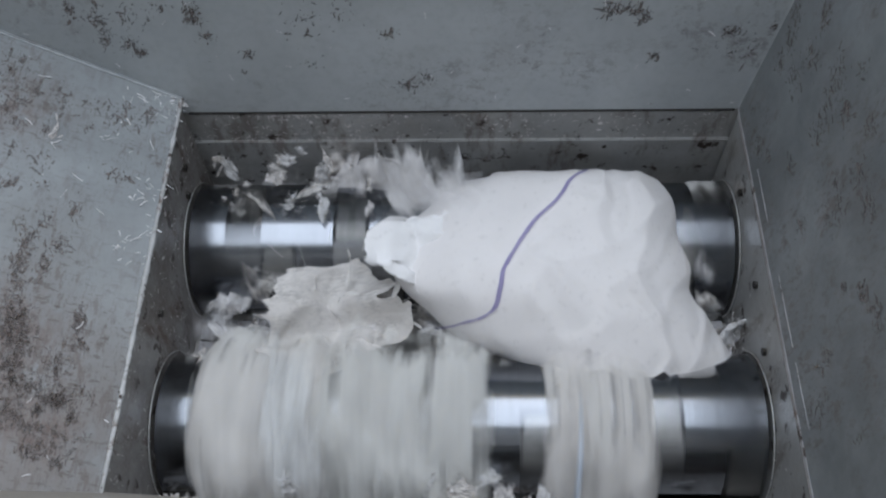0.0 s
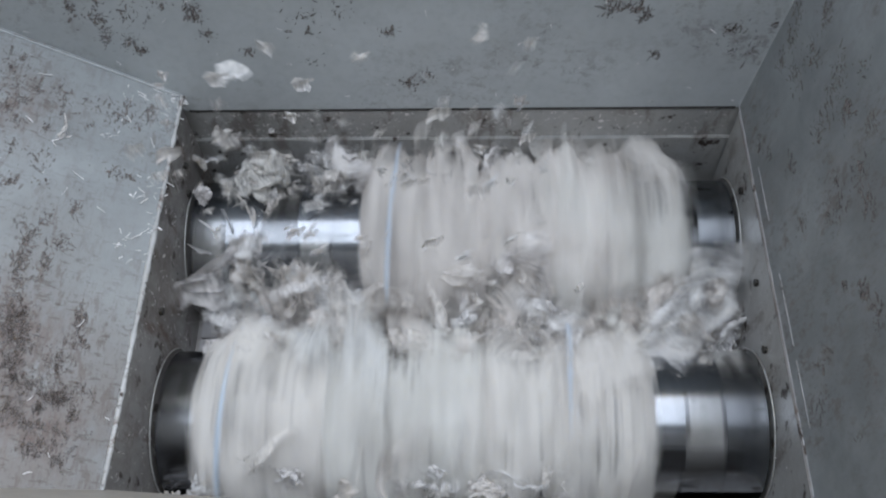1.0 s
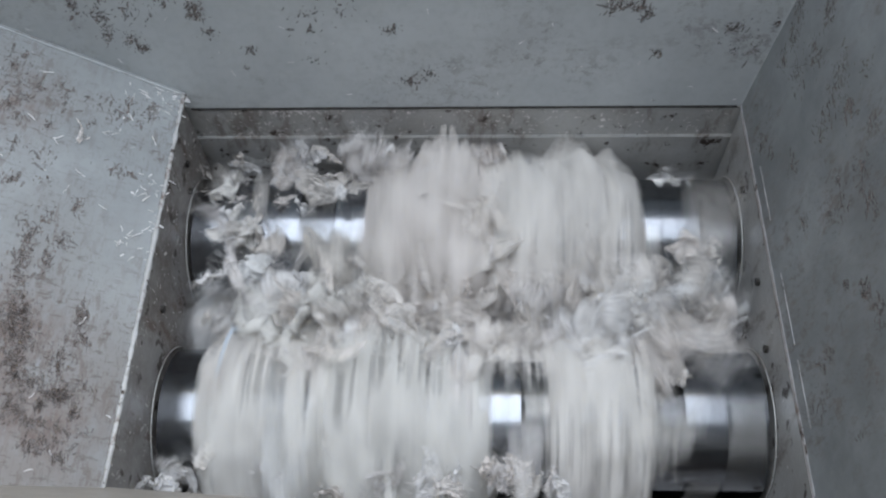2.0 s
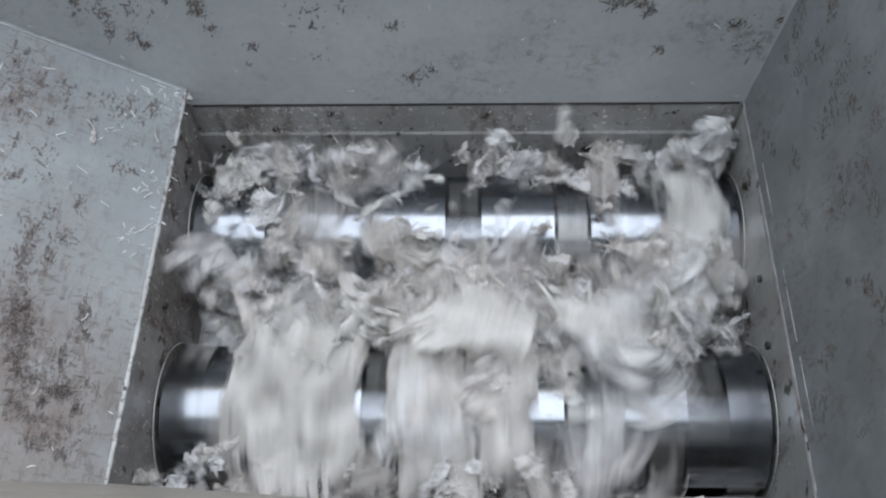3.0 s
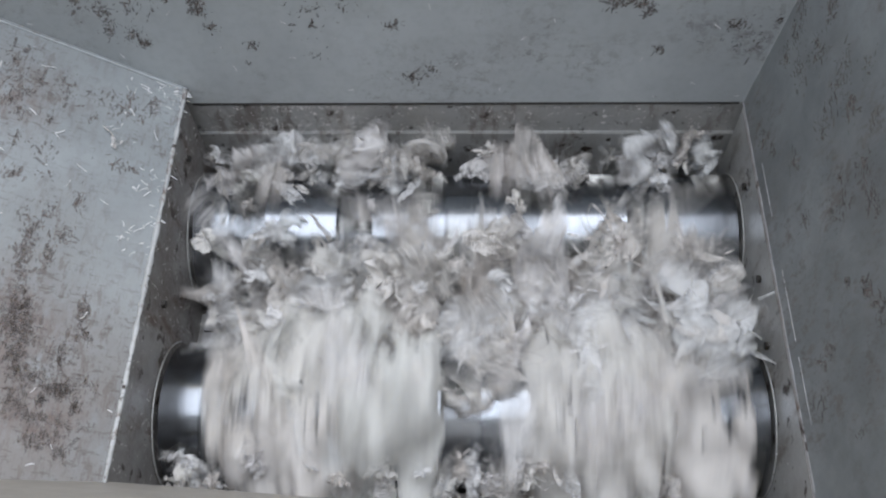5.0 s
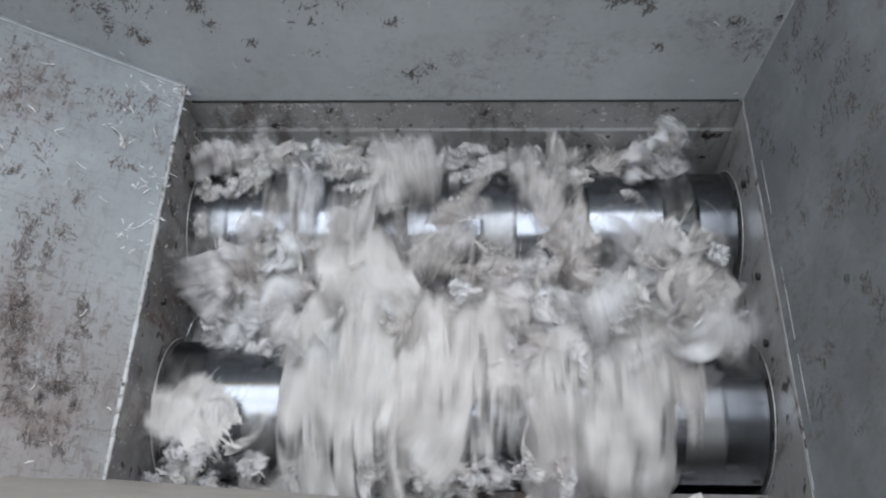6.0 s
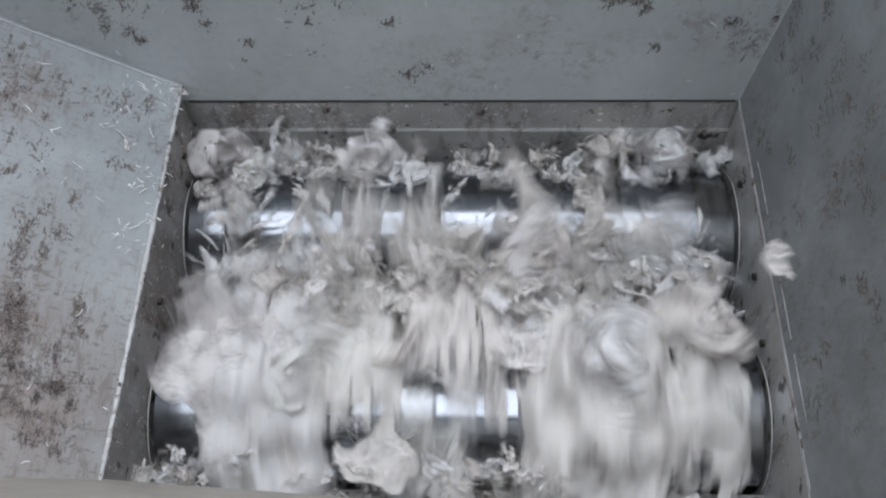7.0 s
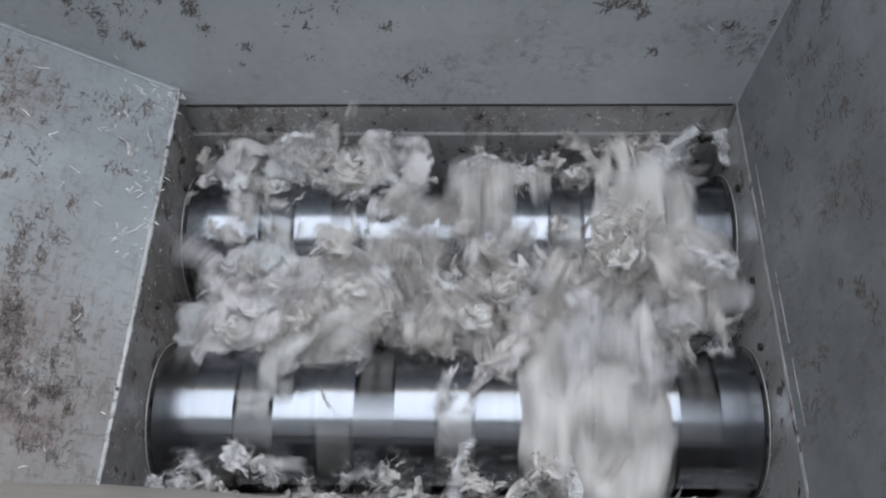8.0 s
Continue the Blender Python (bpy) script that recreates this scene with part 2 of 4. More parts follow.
TILT = 30.0            # slope of the chute plate
SLOPE = math.tan(radians(TILT))


def structure(ob, label):
    return tagged(ob, label, kind="structure")


TOP = 2.45
lx = -0.607 - (TOP - LEFT_Z) / SLOPE
rise = TOP - RIM
structure(slab("wall_north", [(-2.4, BACK, RIM), (0.80, BACK, RIM), (0.80, BACK + rise * 0.123, TOP), (-2.4, BACK + rise * 0.123, TOP)], 0.012, M_back),
          "grey painted steel hopper wall with brown rub marks")
structure(slab("wall_east", [(0.612, BACK + 0.03, RIM), (0.612, -0.53, RIM), (0.612 + rise * 0.146, -0.92, TOP), (0.612 + rise * 0.146, BACK + 0.2, TOP)], 0.012, M_right_shaded),
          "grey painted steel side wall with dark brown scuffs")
structure(slab("wall_west", [(-0.607, -0.50, LEFT_Z), (-0.607, BACK + 0.007, LEFT_Z), (lx, BACK + 0.15, TOP), (lx, -0.75, TOP)], 0.012, M_left_shaded),
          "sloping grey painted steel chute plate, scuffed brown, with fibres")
structure(slab("wall_south", [(0.75, -0.525, 1.30), (-2.3, -0.340, 1.30), (-2.3, -0.685, 2.32), (0.75, -0.870, 2.32)], 0.012, M_front),
          "worn pale grey steel front plate of the hopper")
# cutting chamber below the hopper
structure(box("wall_chamber_north", (-0.66, BACK, LEDGE + 0.001), (0.66, BACK + 0.03, RIM - 0.004), M_chamber), "grey grimy steel chamber wall with paper dust")
structure(box("wall_chamber_north_lower", (-0.66, BACK - 0.006, 0.0), (0.66, BACK + 0.03, LEDGE), M_chamber, bevel=0.003), "dark grey steel lower chamber wall")
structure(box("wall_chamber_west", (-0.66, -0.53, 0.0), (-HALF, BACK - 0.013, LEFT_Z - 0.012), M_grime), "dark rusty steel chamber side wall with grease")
structure(box("wall_chamber_east", (HALF, -0.53, 0.0), (0.66, BACK - 0.013, RIM - 0.004), M_chamber), "grey steel chamber side wall with specks of fibre")
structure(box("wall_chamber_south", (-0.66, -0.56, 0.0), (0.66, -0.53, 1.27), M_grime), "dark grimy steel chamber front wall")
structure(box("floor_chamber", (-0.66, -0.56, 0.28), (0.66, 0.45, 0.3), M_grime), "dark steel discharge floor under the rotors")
structure(slab("trim_deflector", [(0.612, -0.528, 1.09), (0.612, -0.383, 1.02), (-0.612, -0.383, 1.02), (-0.612, -0.528, 1.09)], 0.01, M_grime), "dark steel deflector before the front rotor")
structure(ragged_bead("trim_left_edge", (-0.607, -0.45, LEFT_Z + 0.002), (-0.607, BACK - 0.002, LEFT_Z + 0.002), 0.0075, M_worn, 3), "bare rubbed steel edge of the chute plate")
structure(ragged_bead("trim_right_seam", (0.6115, -0.44, RIM + 0.004), (0.6115, BACK - 0.004, RIM + 0.004), 0.0019, M_bed, 8), "pale worn seam along the side wall")
for y0, y1 in ((-0.33, -0.20), (-0.17, -0.02), (0.10, 0.23)):
    structure(ragged_bead("trim_right_weld", (0.6170, y0, RIM + 0.032), (0.6170, y1, RIM + 0.032), 0.0020, M_bed, 11 + y0), "pale weld line on the side wall")
structure(ragged_bead("trim_corner_weld", (0.6125, BACK - 0.001, RIM + 0.006), (0.6125 + 0.146 * 0.95, BACK + 0.123 * 0.95 - 0.001, RIM + 0.95), 0.0022, M_weld, 14),
          "pale painted weld up the hopper corner")
structure(ragged_bead("trim_back_ledge", (-0.60, BACK - 0.005, LEDGE + 0.001), (0.60, BACK - 0.005, LEDGE + 0.001), 0.0013, M_chamber, 5), "thin pale ledge along the chamber wall")
structure(box("trim_right_joint", (0.6095, -0.50, RIM - 0.006), (0.614, BACK - 0.014, RIM - 0.003), M_grime), "dark joint between side wall and chamber")
structure(box("trim_back_seam", (-0.605, BACK - 0.003, RIM - 0.003), (0.605, BACK + 0.002, RIM + 0.001), M_gap), "dark joint between hopper and chamber")

# an unseen workshop round the machine, added to bounce light into the hopper
structure(box("floor", (-6, -6, -0.1), (6, 6, 0.0), M_floor_bounce), "unseen pale concrete floor added to bounce light")
for nm, lo, hi in (("wall_room_north", (-6.2, 6, 0), (6.2, 6.2, ROOF)), ("wall_room_south", (-6.2, -6.2, 0), (6.2, -6, ROOF)),
                   ("wall_room_west", (-6.2, -6, 0), (-6, 6, ROOF)), ("wall_room_east", (6, -6, 0), (6.2, 6, ROOF))):
    structure(box(nm, lo, hi, M_room_bounce), "unseen white workshop wall added to bounce light")
bm = bmesh.new()
for lo, hi in (((-6.2, -6.2, ROOF), (6.2, -1.86, ROOF + 0.2)), ((-6.2, 2.06, ROOF), (6.2, 6.2, ROOF + 0.2)),
               ((-6.2, -1.86, ROOF), (-2.41, 2.06, ROOF + 0.2)), ((2.41, -1.86, ROOF), (6.2, 2.06, ROOF + 0.2))):
    add_box(bm, lo, hi)
structure(part("ceiling", bm, M_room_bounce, smooth=False), "unseen white ceiling added round a long roof light opening")

structure(box("crane_beam", (-6, 2.02, ROOF - 0.62), (6, 2.20, ROOF - 0.25), M_yellow), "yellow painted steel crane beam under the roof")

# ---- rotors ----
N_DISC = 15
DISC_W = 1.2 / N_DISC


def disc_profile(pockets=2, span=38, depth=0.034, seg=96):
    pts = []
    for i in range(seg):
        a = 360 * i / seg
        r = RAD
        for k in range(pockets):
            d = (a - k * 360 / pockets) % 360
            if d < span:
                u = d / span
                r = RAD - depth * (1 - u) ** 0.8 if d > 0.01 else RAD - depth
        pts.append((radians(a), r))
    return pts


def disc_mesh():
    bm = bmesh.new()
    prof = disc_profile()
    w = DISC_W / 2 - 0.0001
    rings = []
    for x, shrink in ((-w, 0), (w, 0)):
        rings.append([bm.verts.new((x, (r - shrink) * math.cos(a), (r - shrink) * math.sin(a))) for a, r in prof])
    n = len(prof)
    for r, s in zip(rings, rings[1:]):
        for i in range(n):
            f = bm.faces.new((r[i], r[(i + 1) % n], s[(i + 1) % n], s[i]))
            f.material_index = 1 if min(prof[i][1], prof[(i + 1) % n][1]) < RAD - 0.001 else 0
    bm.faces.new(rings[0][::-1])
    bm.faces.new(rings[-1])
    bmesh.ops.recalc_face_normals(bm, faces=bm.faces)
    return bm


def rotor(yc, lean, label):
    root = new("rotor")
    bm = bmesh.new()
    bmesh.ops.create_cone(bm, cap_ends=True, segments=48, radius1=0.06, radius2=0.06, depth=1.222,
                          matrix=Matrix.Rotation(radians(90), 4, "Y"))
    part("shaft", bm, M_pocket, root, "dark steel shaft", smooth=False)
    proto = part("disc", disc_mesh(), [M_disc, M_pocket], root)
    proto.data.set_sharp_from_angle(angle=radians(30))
    kb = bmesh.new()
    add_box(kb, (-DISC_W / 2 + 0.008, RAD - 0.036, 0.002), (DISC_W / 2 - 0.008, RAD + 0.003, 0.022), 0.0015)
    knife = part("knife", kb, M_knife, proto, "bright square cutting insert", smooth=False)
    bb = bmesh.new()
    bmesh.ops.create_cone(bb, cap_ends=True, segments=12, radius1=0.009, radius2=0.009, depth=0.008,
                          matrix=Matrix.Translation((0, RAD - 0.016, 0.025)))
    bolt = part("bolt", bb, M_bolt, proto, smooth=False)
    first = []
    for k in (0, 1):
        for src in (knife, bolt):
            o = src if k == 0 else src.copy()
            if k:
                scene.collection.objects.link(o)
                o.matrix_basis = pose(0, 0, 0, 180)
            first.append(o)
    for i in range(N_DISC):
        m = pose(-0.6 + DISC_W * (i + 0.5), 0, 0, (i * 67 * lean) % 360)
        if i == 0:
            proto.matrix_basis = m
        else:
            d = proto.copy()
            scene.collection.objects.link(d)
            d.parent, d.matrix_basis = root, m
            for src in first:
                o = src.copy()
                scene.collection.objects.link(o)
                o.parent = d
    root.matrix_basis = pose(0, yc, AXIS_Z)
    return tagged(root, label, "shredder rotor", "pair of rotors")


rotor_back = rotor(AXIS_Y, 1, "polished steel shredder rotor with staggered knife pockets, spinning")
rotor_front = rotor(-AXIS_Y, -1, "polished steel shredder rotor wound with rags, spinning")

# fixed counter knives between the rotors
bed = tagged(new("knife_bed"), "fixed grey steel knife bed with bolted plates", "knife bed")
box("beam", (-HALF, -0.05, 0.85), (HALF, 0.05, 0.945), M_grime, bed)
pb = bmesh.new()
add_box(pb, (-DISC_W / 2 + 0.001, -0.024, 0), (DISC_W / 2 - 0.001, 0.024, 0.014), 0.0015)
plate0 = part("counter_knife", pb, M_bed, bed, smooth=False)
pb = bmesh.new()
bmesh.ops.create_cone(pb, cap_ends=True, segments=16, radius1=0.009, radius2=0.0082, depth=0.007, matrix=Matrix.Translation((0, 0, 0.0175)))
bolt0 = part("bolt", pb, M_bolt, plate0, smooth=False)
for i in range(N_DISC):
    for s in (-1, 1):
        m = pose(-0.6 + DISC_W * (i + 0.5), 0.026 * s, 0.946)
        if i == 0 and s == -1:
            plate0.matrix_basis = m
            continue
        d = plate0.copy()
        scene.collection.objects.link(d)
        d.matrix_basis = m
        o = bolt0.copy()
        scene.collection.objects.link(o)
        o.parent = d

# seal rings and bolts on the chamber sides


def ring_mesh(r, t, seg=64):
    bm = bmesh.new()
    rings = []
    for i in range(seg):
        a = 2 * math.pi * i / seg
        rings.append([bm.verts.new((t * math.sin(b), (r + t * math.cos(b)) * math.cos(a), (r + t * math.cos(b)) * math.sin(a)))
                      for b in [k * math.pi / 3 for k in range(6)]])
    for i in range(seg):
        p, q = rings[i], rings[(i + 1) % seg]
        for k in range(6):
            bm.faces.new((p[k], p[(k + 1) % 6], q[(k + 1) % 6], q[k]))
    return bm


ring0 = tagged(part("seal_ring", ring_mesh(RAD + 0.005, 0.0020), M_chamber), "thin worn steel seal ring round the rotor end", "seal ring", "seal rings")
ring0.matrix_basis = pose(-0.609, -AXIS_Y, AXIS_Z)
for x, y in ((-0.609, AXIS_Y), (0.609, -AXIS_Y), (0.609, AXIS_Y)):
    copy_thing(ring0, pose(x, y, AXIS_Z))
bm = bmesh.new()
bmesh.ops.create_cone(bm, cap_ends=True, segments=6, radius1=0.009, radius2=0.008, depth=0.008, matrix=Matrix.Rotation(radians(90), 4, "Y"))
hb = tagged(part("hex_bolt", bm, M_bolt, smooth=False), "small dark steel bolt in the chamber side", "bolt", "chamber bolts")
hb.matrix_basis = pose(HALF - 0.003, 0.02, 1.19)
for x, y, z in ((HALF - 0.003, 0.24, 1.2), (HALF - 0.003, -0.12, 1.17), (-HALF + 0.003, 0.30, 1.22), (-HALF + 0.003, 0.26, 1.17), (-HALF + 0.003, -0.05, 1.2)):
    copy_thing(hb, pose(x, y, z))

# ---- cloth shapes ----


def nv(p, s, k):
    return noise.noise_vector(Vector(p) * s + Vector((k * 7.3, k * 3.1, -k * 5.7)))


def add_ribbon(bm, p0, d0, length, width, seed, curl=3.0, n=14, across=3, mat=0):
    """A torn strip that wanders, twists and narrows to a frayed end."""
    p, d = Vector(p0), Vector(d0).normalized()
    side = d.orthogonal().normalized()
    rows = []
    step = length / n
    for i in range(n + 1):
        u = i / n
        w = width * (0.55 + 0.6 * noise.noise(Vector((seed, u * 4, 1.7)))) * (1 - u ** 4) + width * 0.12
        wob = nv(p, 14, seed) * 0.3 * width
        up = d.cross(side)
        row = []
        for k in range(across + 1):
            v = k / across - 0.5
            row.append(bm.verts.new(p + side * w * v + up * (w * 0.4 * math.sin(v * 6 + seed + u * 5)) * 0.6 + wob * v))
        rows.append(row)
        d = (d + nv(p, 9, seed + 2) * curl * step * 6).normalized()
        side = (side - d * side.dot(d) + nv(p, 11, seed + 5) * 0.35)
        side = (side - d * side.dot(d)).normalized()
        p = p + d * step
    for r, s in zip(rows, rows[1:]):
        for k in range(across):
            f = bm.faces.new((r[k], r[k + 1], s[k + 1], s[k]))
            f.material_index = mat


def add_fibres(bm, centre, spread, count, rnd, length=0.034, width=0.0006):
    """Frayed threads that stick out of a rag."""
    for k in range(count):
        d = Vector((rnd.gauss(0, 1), rnd.gauss(0, 1), rnd.gauss(0, 1))).normalized()
        p = Vector(centre) + d * spread * rnd.uniform(0.3, 1.0)
        bend = Vector((rnd.gauss(0, 1), rnd.gauss(0, 1), rnd.gauss(0, 1))) * 1.1
        side = d.orthogonal().normalized() * width
        prev = None
        for i in range(5):
            row = (bm.verts.new(p - side), bm.verts.new(p + side))
            if prev:
                bm.faces.new((prev[0], prev[1], row[1], row[0]))
            prev = row
            d = (d + bend * 0.3).normalized()
            p = p + d * length * rnd.uniform(0.6, 1.2) / 4


def add_crumple(bm, size, seed, aspect=0.8, n=18, curl=2.5, rough=0.4, fine=1.0):
    """A torn piece of sacking, rolled over on itself and crumpled."""
    grid = {}
    R = size / max(curl, 0.1)
    for i in range(n + 1):
        for j in range(n + 1):
            u, v = i / n - 0.5, j / n - 0.5
            ang = math.atan2(v, u)
            rim = 0.42 + 0.13 * noise.noise(Vector((math.cos(ang) * 1.3, math.sin(ang) * 1.3, seed))) + 0.05 * noise.noise(Vector((math.cos(ang) * 4, math.sin(ang) * 4, seed + 7))) + 0.035 * noise.noise(Vector((math.cos(ang) * 10, math.sin(ang) * 10, seed + 9)))
            if math.hypot(u, v) > rim:
                continue
            a = u * curl
            p = Vector((R * math.sin(a), v * size * aspect, R * (1 - math.cos(a))))
            f = Vector((u, v, 0)) * size
            q = nv(f, 3.2 / size, seed) * size * rough * 0.55 + nv(f, 8 / size, seed + 3) * size * rough * 0.30 * fine + nv(f, 17 / size, seed + 5) * size * rough * 0.09 * fine
            grid[i, j] = bm.verts.new(p + q)
    for i in range(n):
        for j in range(n):
            c = [grid[k] for k in ((i, j), (i + 1, j), (i + 1, j + 1), (i, j + 1)) if k in grid]
            if len(c) >= 3:
                bm.faces.new(c)


def tuft_mesh(seed, size, style):
    """style 0: crumpled scrap; 1: long streamer; 2: curled torn strip; 3: flat torn flake."""
    rnd = random.Random(seed)
    bm = bmesh.new()
    if style == 0:
        add_crumple(bm, size * 1.2, seed * 1.3, 1.0, 34, rnd.uniform(1.5, 3.5), 0.62)
    elif style == 1:
        add_crumple(bm, size * 0.75, seed * 1.3, 2.6, 32, rnd.uniform(1.5, 3), 0.5)
    elif style == 2:
        add_ribbon(bm, (-size * 0.4, 0, 0), (1, 0.3, 0.2), size * 1.9, size * 0.45, seed, 4.0, 34, 6)
    else:
        add_crumple(bm, size, seed * 1.3, rnd.uniform(0.5, 1.1), 24, rnd.uniform(0.6, 1.8), 0.42)
    threads = bmesh.new()
    add_fibres(threads, (0, 0, 0.02), size * (0.55 if style == 1 else 0.4), 46, rnd)
    for k in range(7):
        d = Vector((rnd.gauss(0, 1), rnd.gauss(0, 1), rnd.gauss(0, 0.6))).normalized()
        add_ribbon(threads, d * size * rnd.uniform(0.15, 0.35), d, size * rnd.uniform(0.2, 0.4), size * rnd.uniform(0.03, 0.10), seed + k * 1.7, 7.0, 12, 2)
    return bm, threads


def wrap_mesh(x0, x1, arc, seed, bulge=0.03, base=0.006, crease=0.65, gaps=0.54, wild=0.0):
    """Cloth wound tight round a rotor: an arc about the x axis with folds running round it and frayed ends."""
    bm = bmesh.new()
    nx, na = max(6, int((x1 - x0) / 0.0055)), max(10, int(arc / 3.0))
    g = []
    for i in range(na + 1):
        a = radians(-arc / 2 + arc * i / na)
        row = []
        for j in range(nx + 1):
            u = j / nx
            x = x0 + (x1 - x0) * u
            x += 0.022 * noise.noise(Vector((a * 1.5, seed, u * 3))) + 0.014 * noise.noise(Vector((a * 5, seed + 2, u * 2)))
            sk = x + (0.11 + 0.10 * wild) * math.sin(a * (1.2 + 0.6 * wild) + seed) + (0.02 + 0.03 * wild) * noise.noise(Vector((x * 6, a * 3, seed)))
            fold = noise.noise(Vector((sk * (38 - 16 * wild), a * (0.8 + wild), seed))) * 0.6 + noise.noise(Vector((sk * 95, a * 1.5, seed + 4))) * 0.35 * crease + noise.noise(Vector((sk * 210, a * 2.5, seed + 5))) * 0.14 * crease
            lump = (1 + 0.5 * wild) * noise.noise(Vector((x * 9, a * (1.5 + 1.5 * wild), seed + 8))) + (0.4 + 0.5 * wild) * noise.noise(Vector((x * 22, a * 4, seed + 9)))
            shape = (1 - abs(2 * u - 1) ** 4)
            r = RAD + base + bulge * shape * (0.6 + 0.42 * fold + 0.8 * lump)
            r = max(r, RAD + 0.003)
            row.append(bm.verts.new((x, r * math.sin(a), r * math.cos(a))))
        g.append(row)
    for i in range(na):
        end = min(i, na - 1 - i)
        for j in range(nx):
            if end < 6 and noise.noise(Vector((j * 0.45, 3.3, seed + 30))) > -0.25 + end * 0.13:
                continue
            if (noise.noise(Vector((j * (0.20 - 0.09 * wild), i * (0.07 + 0.07 * wild), seed + 20))) + 0.4 * noise.noise(Vector((j * 0.6, i * (0.16 + 0.2 * wild), seed + 25)))) > gaps - 0.1 * (i / na - 0.5):
                continue
            bm.faces.new((g[i][j], g[i][j + 1], g[i + 1][j + 1], g[i + 1][j]))
    bmesh.ops.delete(bm, geom=[v for v in bm.verts if not v.link_faces], context="VERTS")
    return bm


def flap(ob, x0, x1, arc, seed, mat):
    """A loose end of cloth that stands off a wound rag."""
    r2 = random.Random(seed)
    a = radians(r2.uniform(-arc / 2, arc / 2))
    p = Vector((r2.uniform(x0, x1), (RAD + 0.02) * math.sin(a), (RAD + 0.02) * math.cos(a)))
    way = Vector((r2.uniform(-0.6, 0.6), math.cos(a), -math.sin(a))) * r2.choice((-1, 1)) + Vector((0, math.sin(a), math.cos(a))) * 0.4
    if abs(p.x) > 0.36:
        way.x = -abs(way.x) * math.copysign(1, p.x)
    bm = bmesh.new()
    add_ribbon(bm, p, way, r2.uniform(0.07, 0.13), r2.uniform(0.03, 0.06), seed, 2.5, 14)
    part("loose_end", bm, mat, ob)


def band_mesh(x0, arc, seed, width=0.009, lift=0.036):
    bm = bmesh.new()
    na = 40
    g = []
    for i in range(na + 1):
        a = radians(-arc / 2 + arc * i / na)
        c = x0 + 0.012 * math.sin(a * 1.3 + seed)
        r = RAD + lift + 0.004 * noise.noise(Vector((a * 3, seed, 0)))
        g.append([bm.verts.new((c + width * (k - 1) / 2, (r - 0.003 * abs(k - 1)) * math.sin(a), (r - 0.003 * abs(k - 1)) * math.cos(a))) for k in range(3)])
    for r, s in zip(g, g[1:]):
        for k in range(2):
            bm.faces.new((r[k], r[k + 1], s[k + 1], s[k]))
    return bm


# things that move are gathered here and keyed in motions()
MOVES = []
SPIN = 828.0          # degrees a second
LOW = AXIS_Z - 0.48


def rag(name, bm, mat, label, category, group):
    return tagged(part(name, bm, mat), label, category, group)


# --- cloth wound round the rotors: (rotor sign, x0, x1, from, till, bulge, material, stripe) ---
WRAPS_EARLY = [(-1, -0.53, -0.26, -1, 2.2, 0.055, M_sack, 1, 3), (-1, -0.28, 0.06, -1, 2.35, 0.06, M_rag, 0, 3), (-1, 0.17, 0.38, -1, 1.9, 0.055, M_rag, 1, 3),
               (1, -0.22, 0.07, 0.10, 1.9, 0.090, M_woven, 1, 4), (1, 0.16, 0.50, 0.05, 1.30, 0.10, M_woven, 0, 4), (1, 0.02, 0.40, 0.70, 1.9, 0.08, M_rag, 0, 3), (-1, 0.03, 0.20, 0.75, 2.0, 0.05, M_rag, 0, 2),
               (-1, -0.47, -0.20, 2.3, 4.75, 0.08, M_rag, 0, 3), (-1, -0.14, 0.14, 2.3, 3.2, 0.06, M_rag, 0, 2), (1, 0.42, 0.56, 2.6, 3.75, 0.05, M_rag, 0, 2)]
WRAPS_LATE = [(-1, 0.13, 0.42, 3.1, 9, 0.07, M_rag, 0, 3), (1, 0.30, 0.52, 6.6, 9, 0.06, M_dusty, 0, 3), (-1, -0.26, -0.04, 3.5, 4.85, 0.08, M_dusty, 0, 3),
              (-1, 0.36, 0.57, 4.1, 4.9, 0.06, M_rag, 0, 2), (-1, -0.36, -0.10, 5.3, 6.75, 0.085, M_rag, 0, 3), (-1, -0.12, 0.12, 5.3, 6.75, 0.085, M_dusty, 0, 2),
              (-1, 0.38, 0.57, 6.1, 6.9, 0.06, M_rag, 0, 2), (-1, -0.50, -0.26, 6.55, 7.05, 0.08, M_sack, 0, 3), (1, 0.20, 0.46, 3.6, 4.3, 0.05, M_rag, 0, 2),
              (1, -0.13, 0.03, 3.1, 3.6, 0.05, M_rag, 0, 1), (1, 0.02, 0.24, 4.25, 4.9, 0.05, M_dusty, 0, 1), (1, 0.33, 0.44, 6.1, 6.7, 0.04, M_sack, 0, 1)]
n_arcs = 0
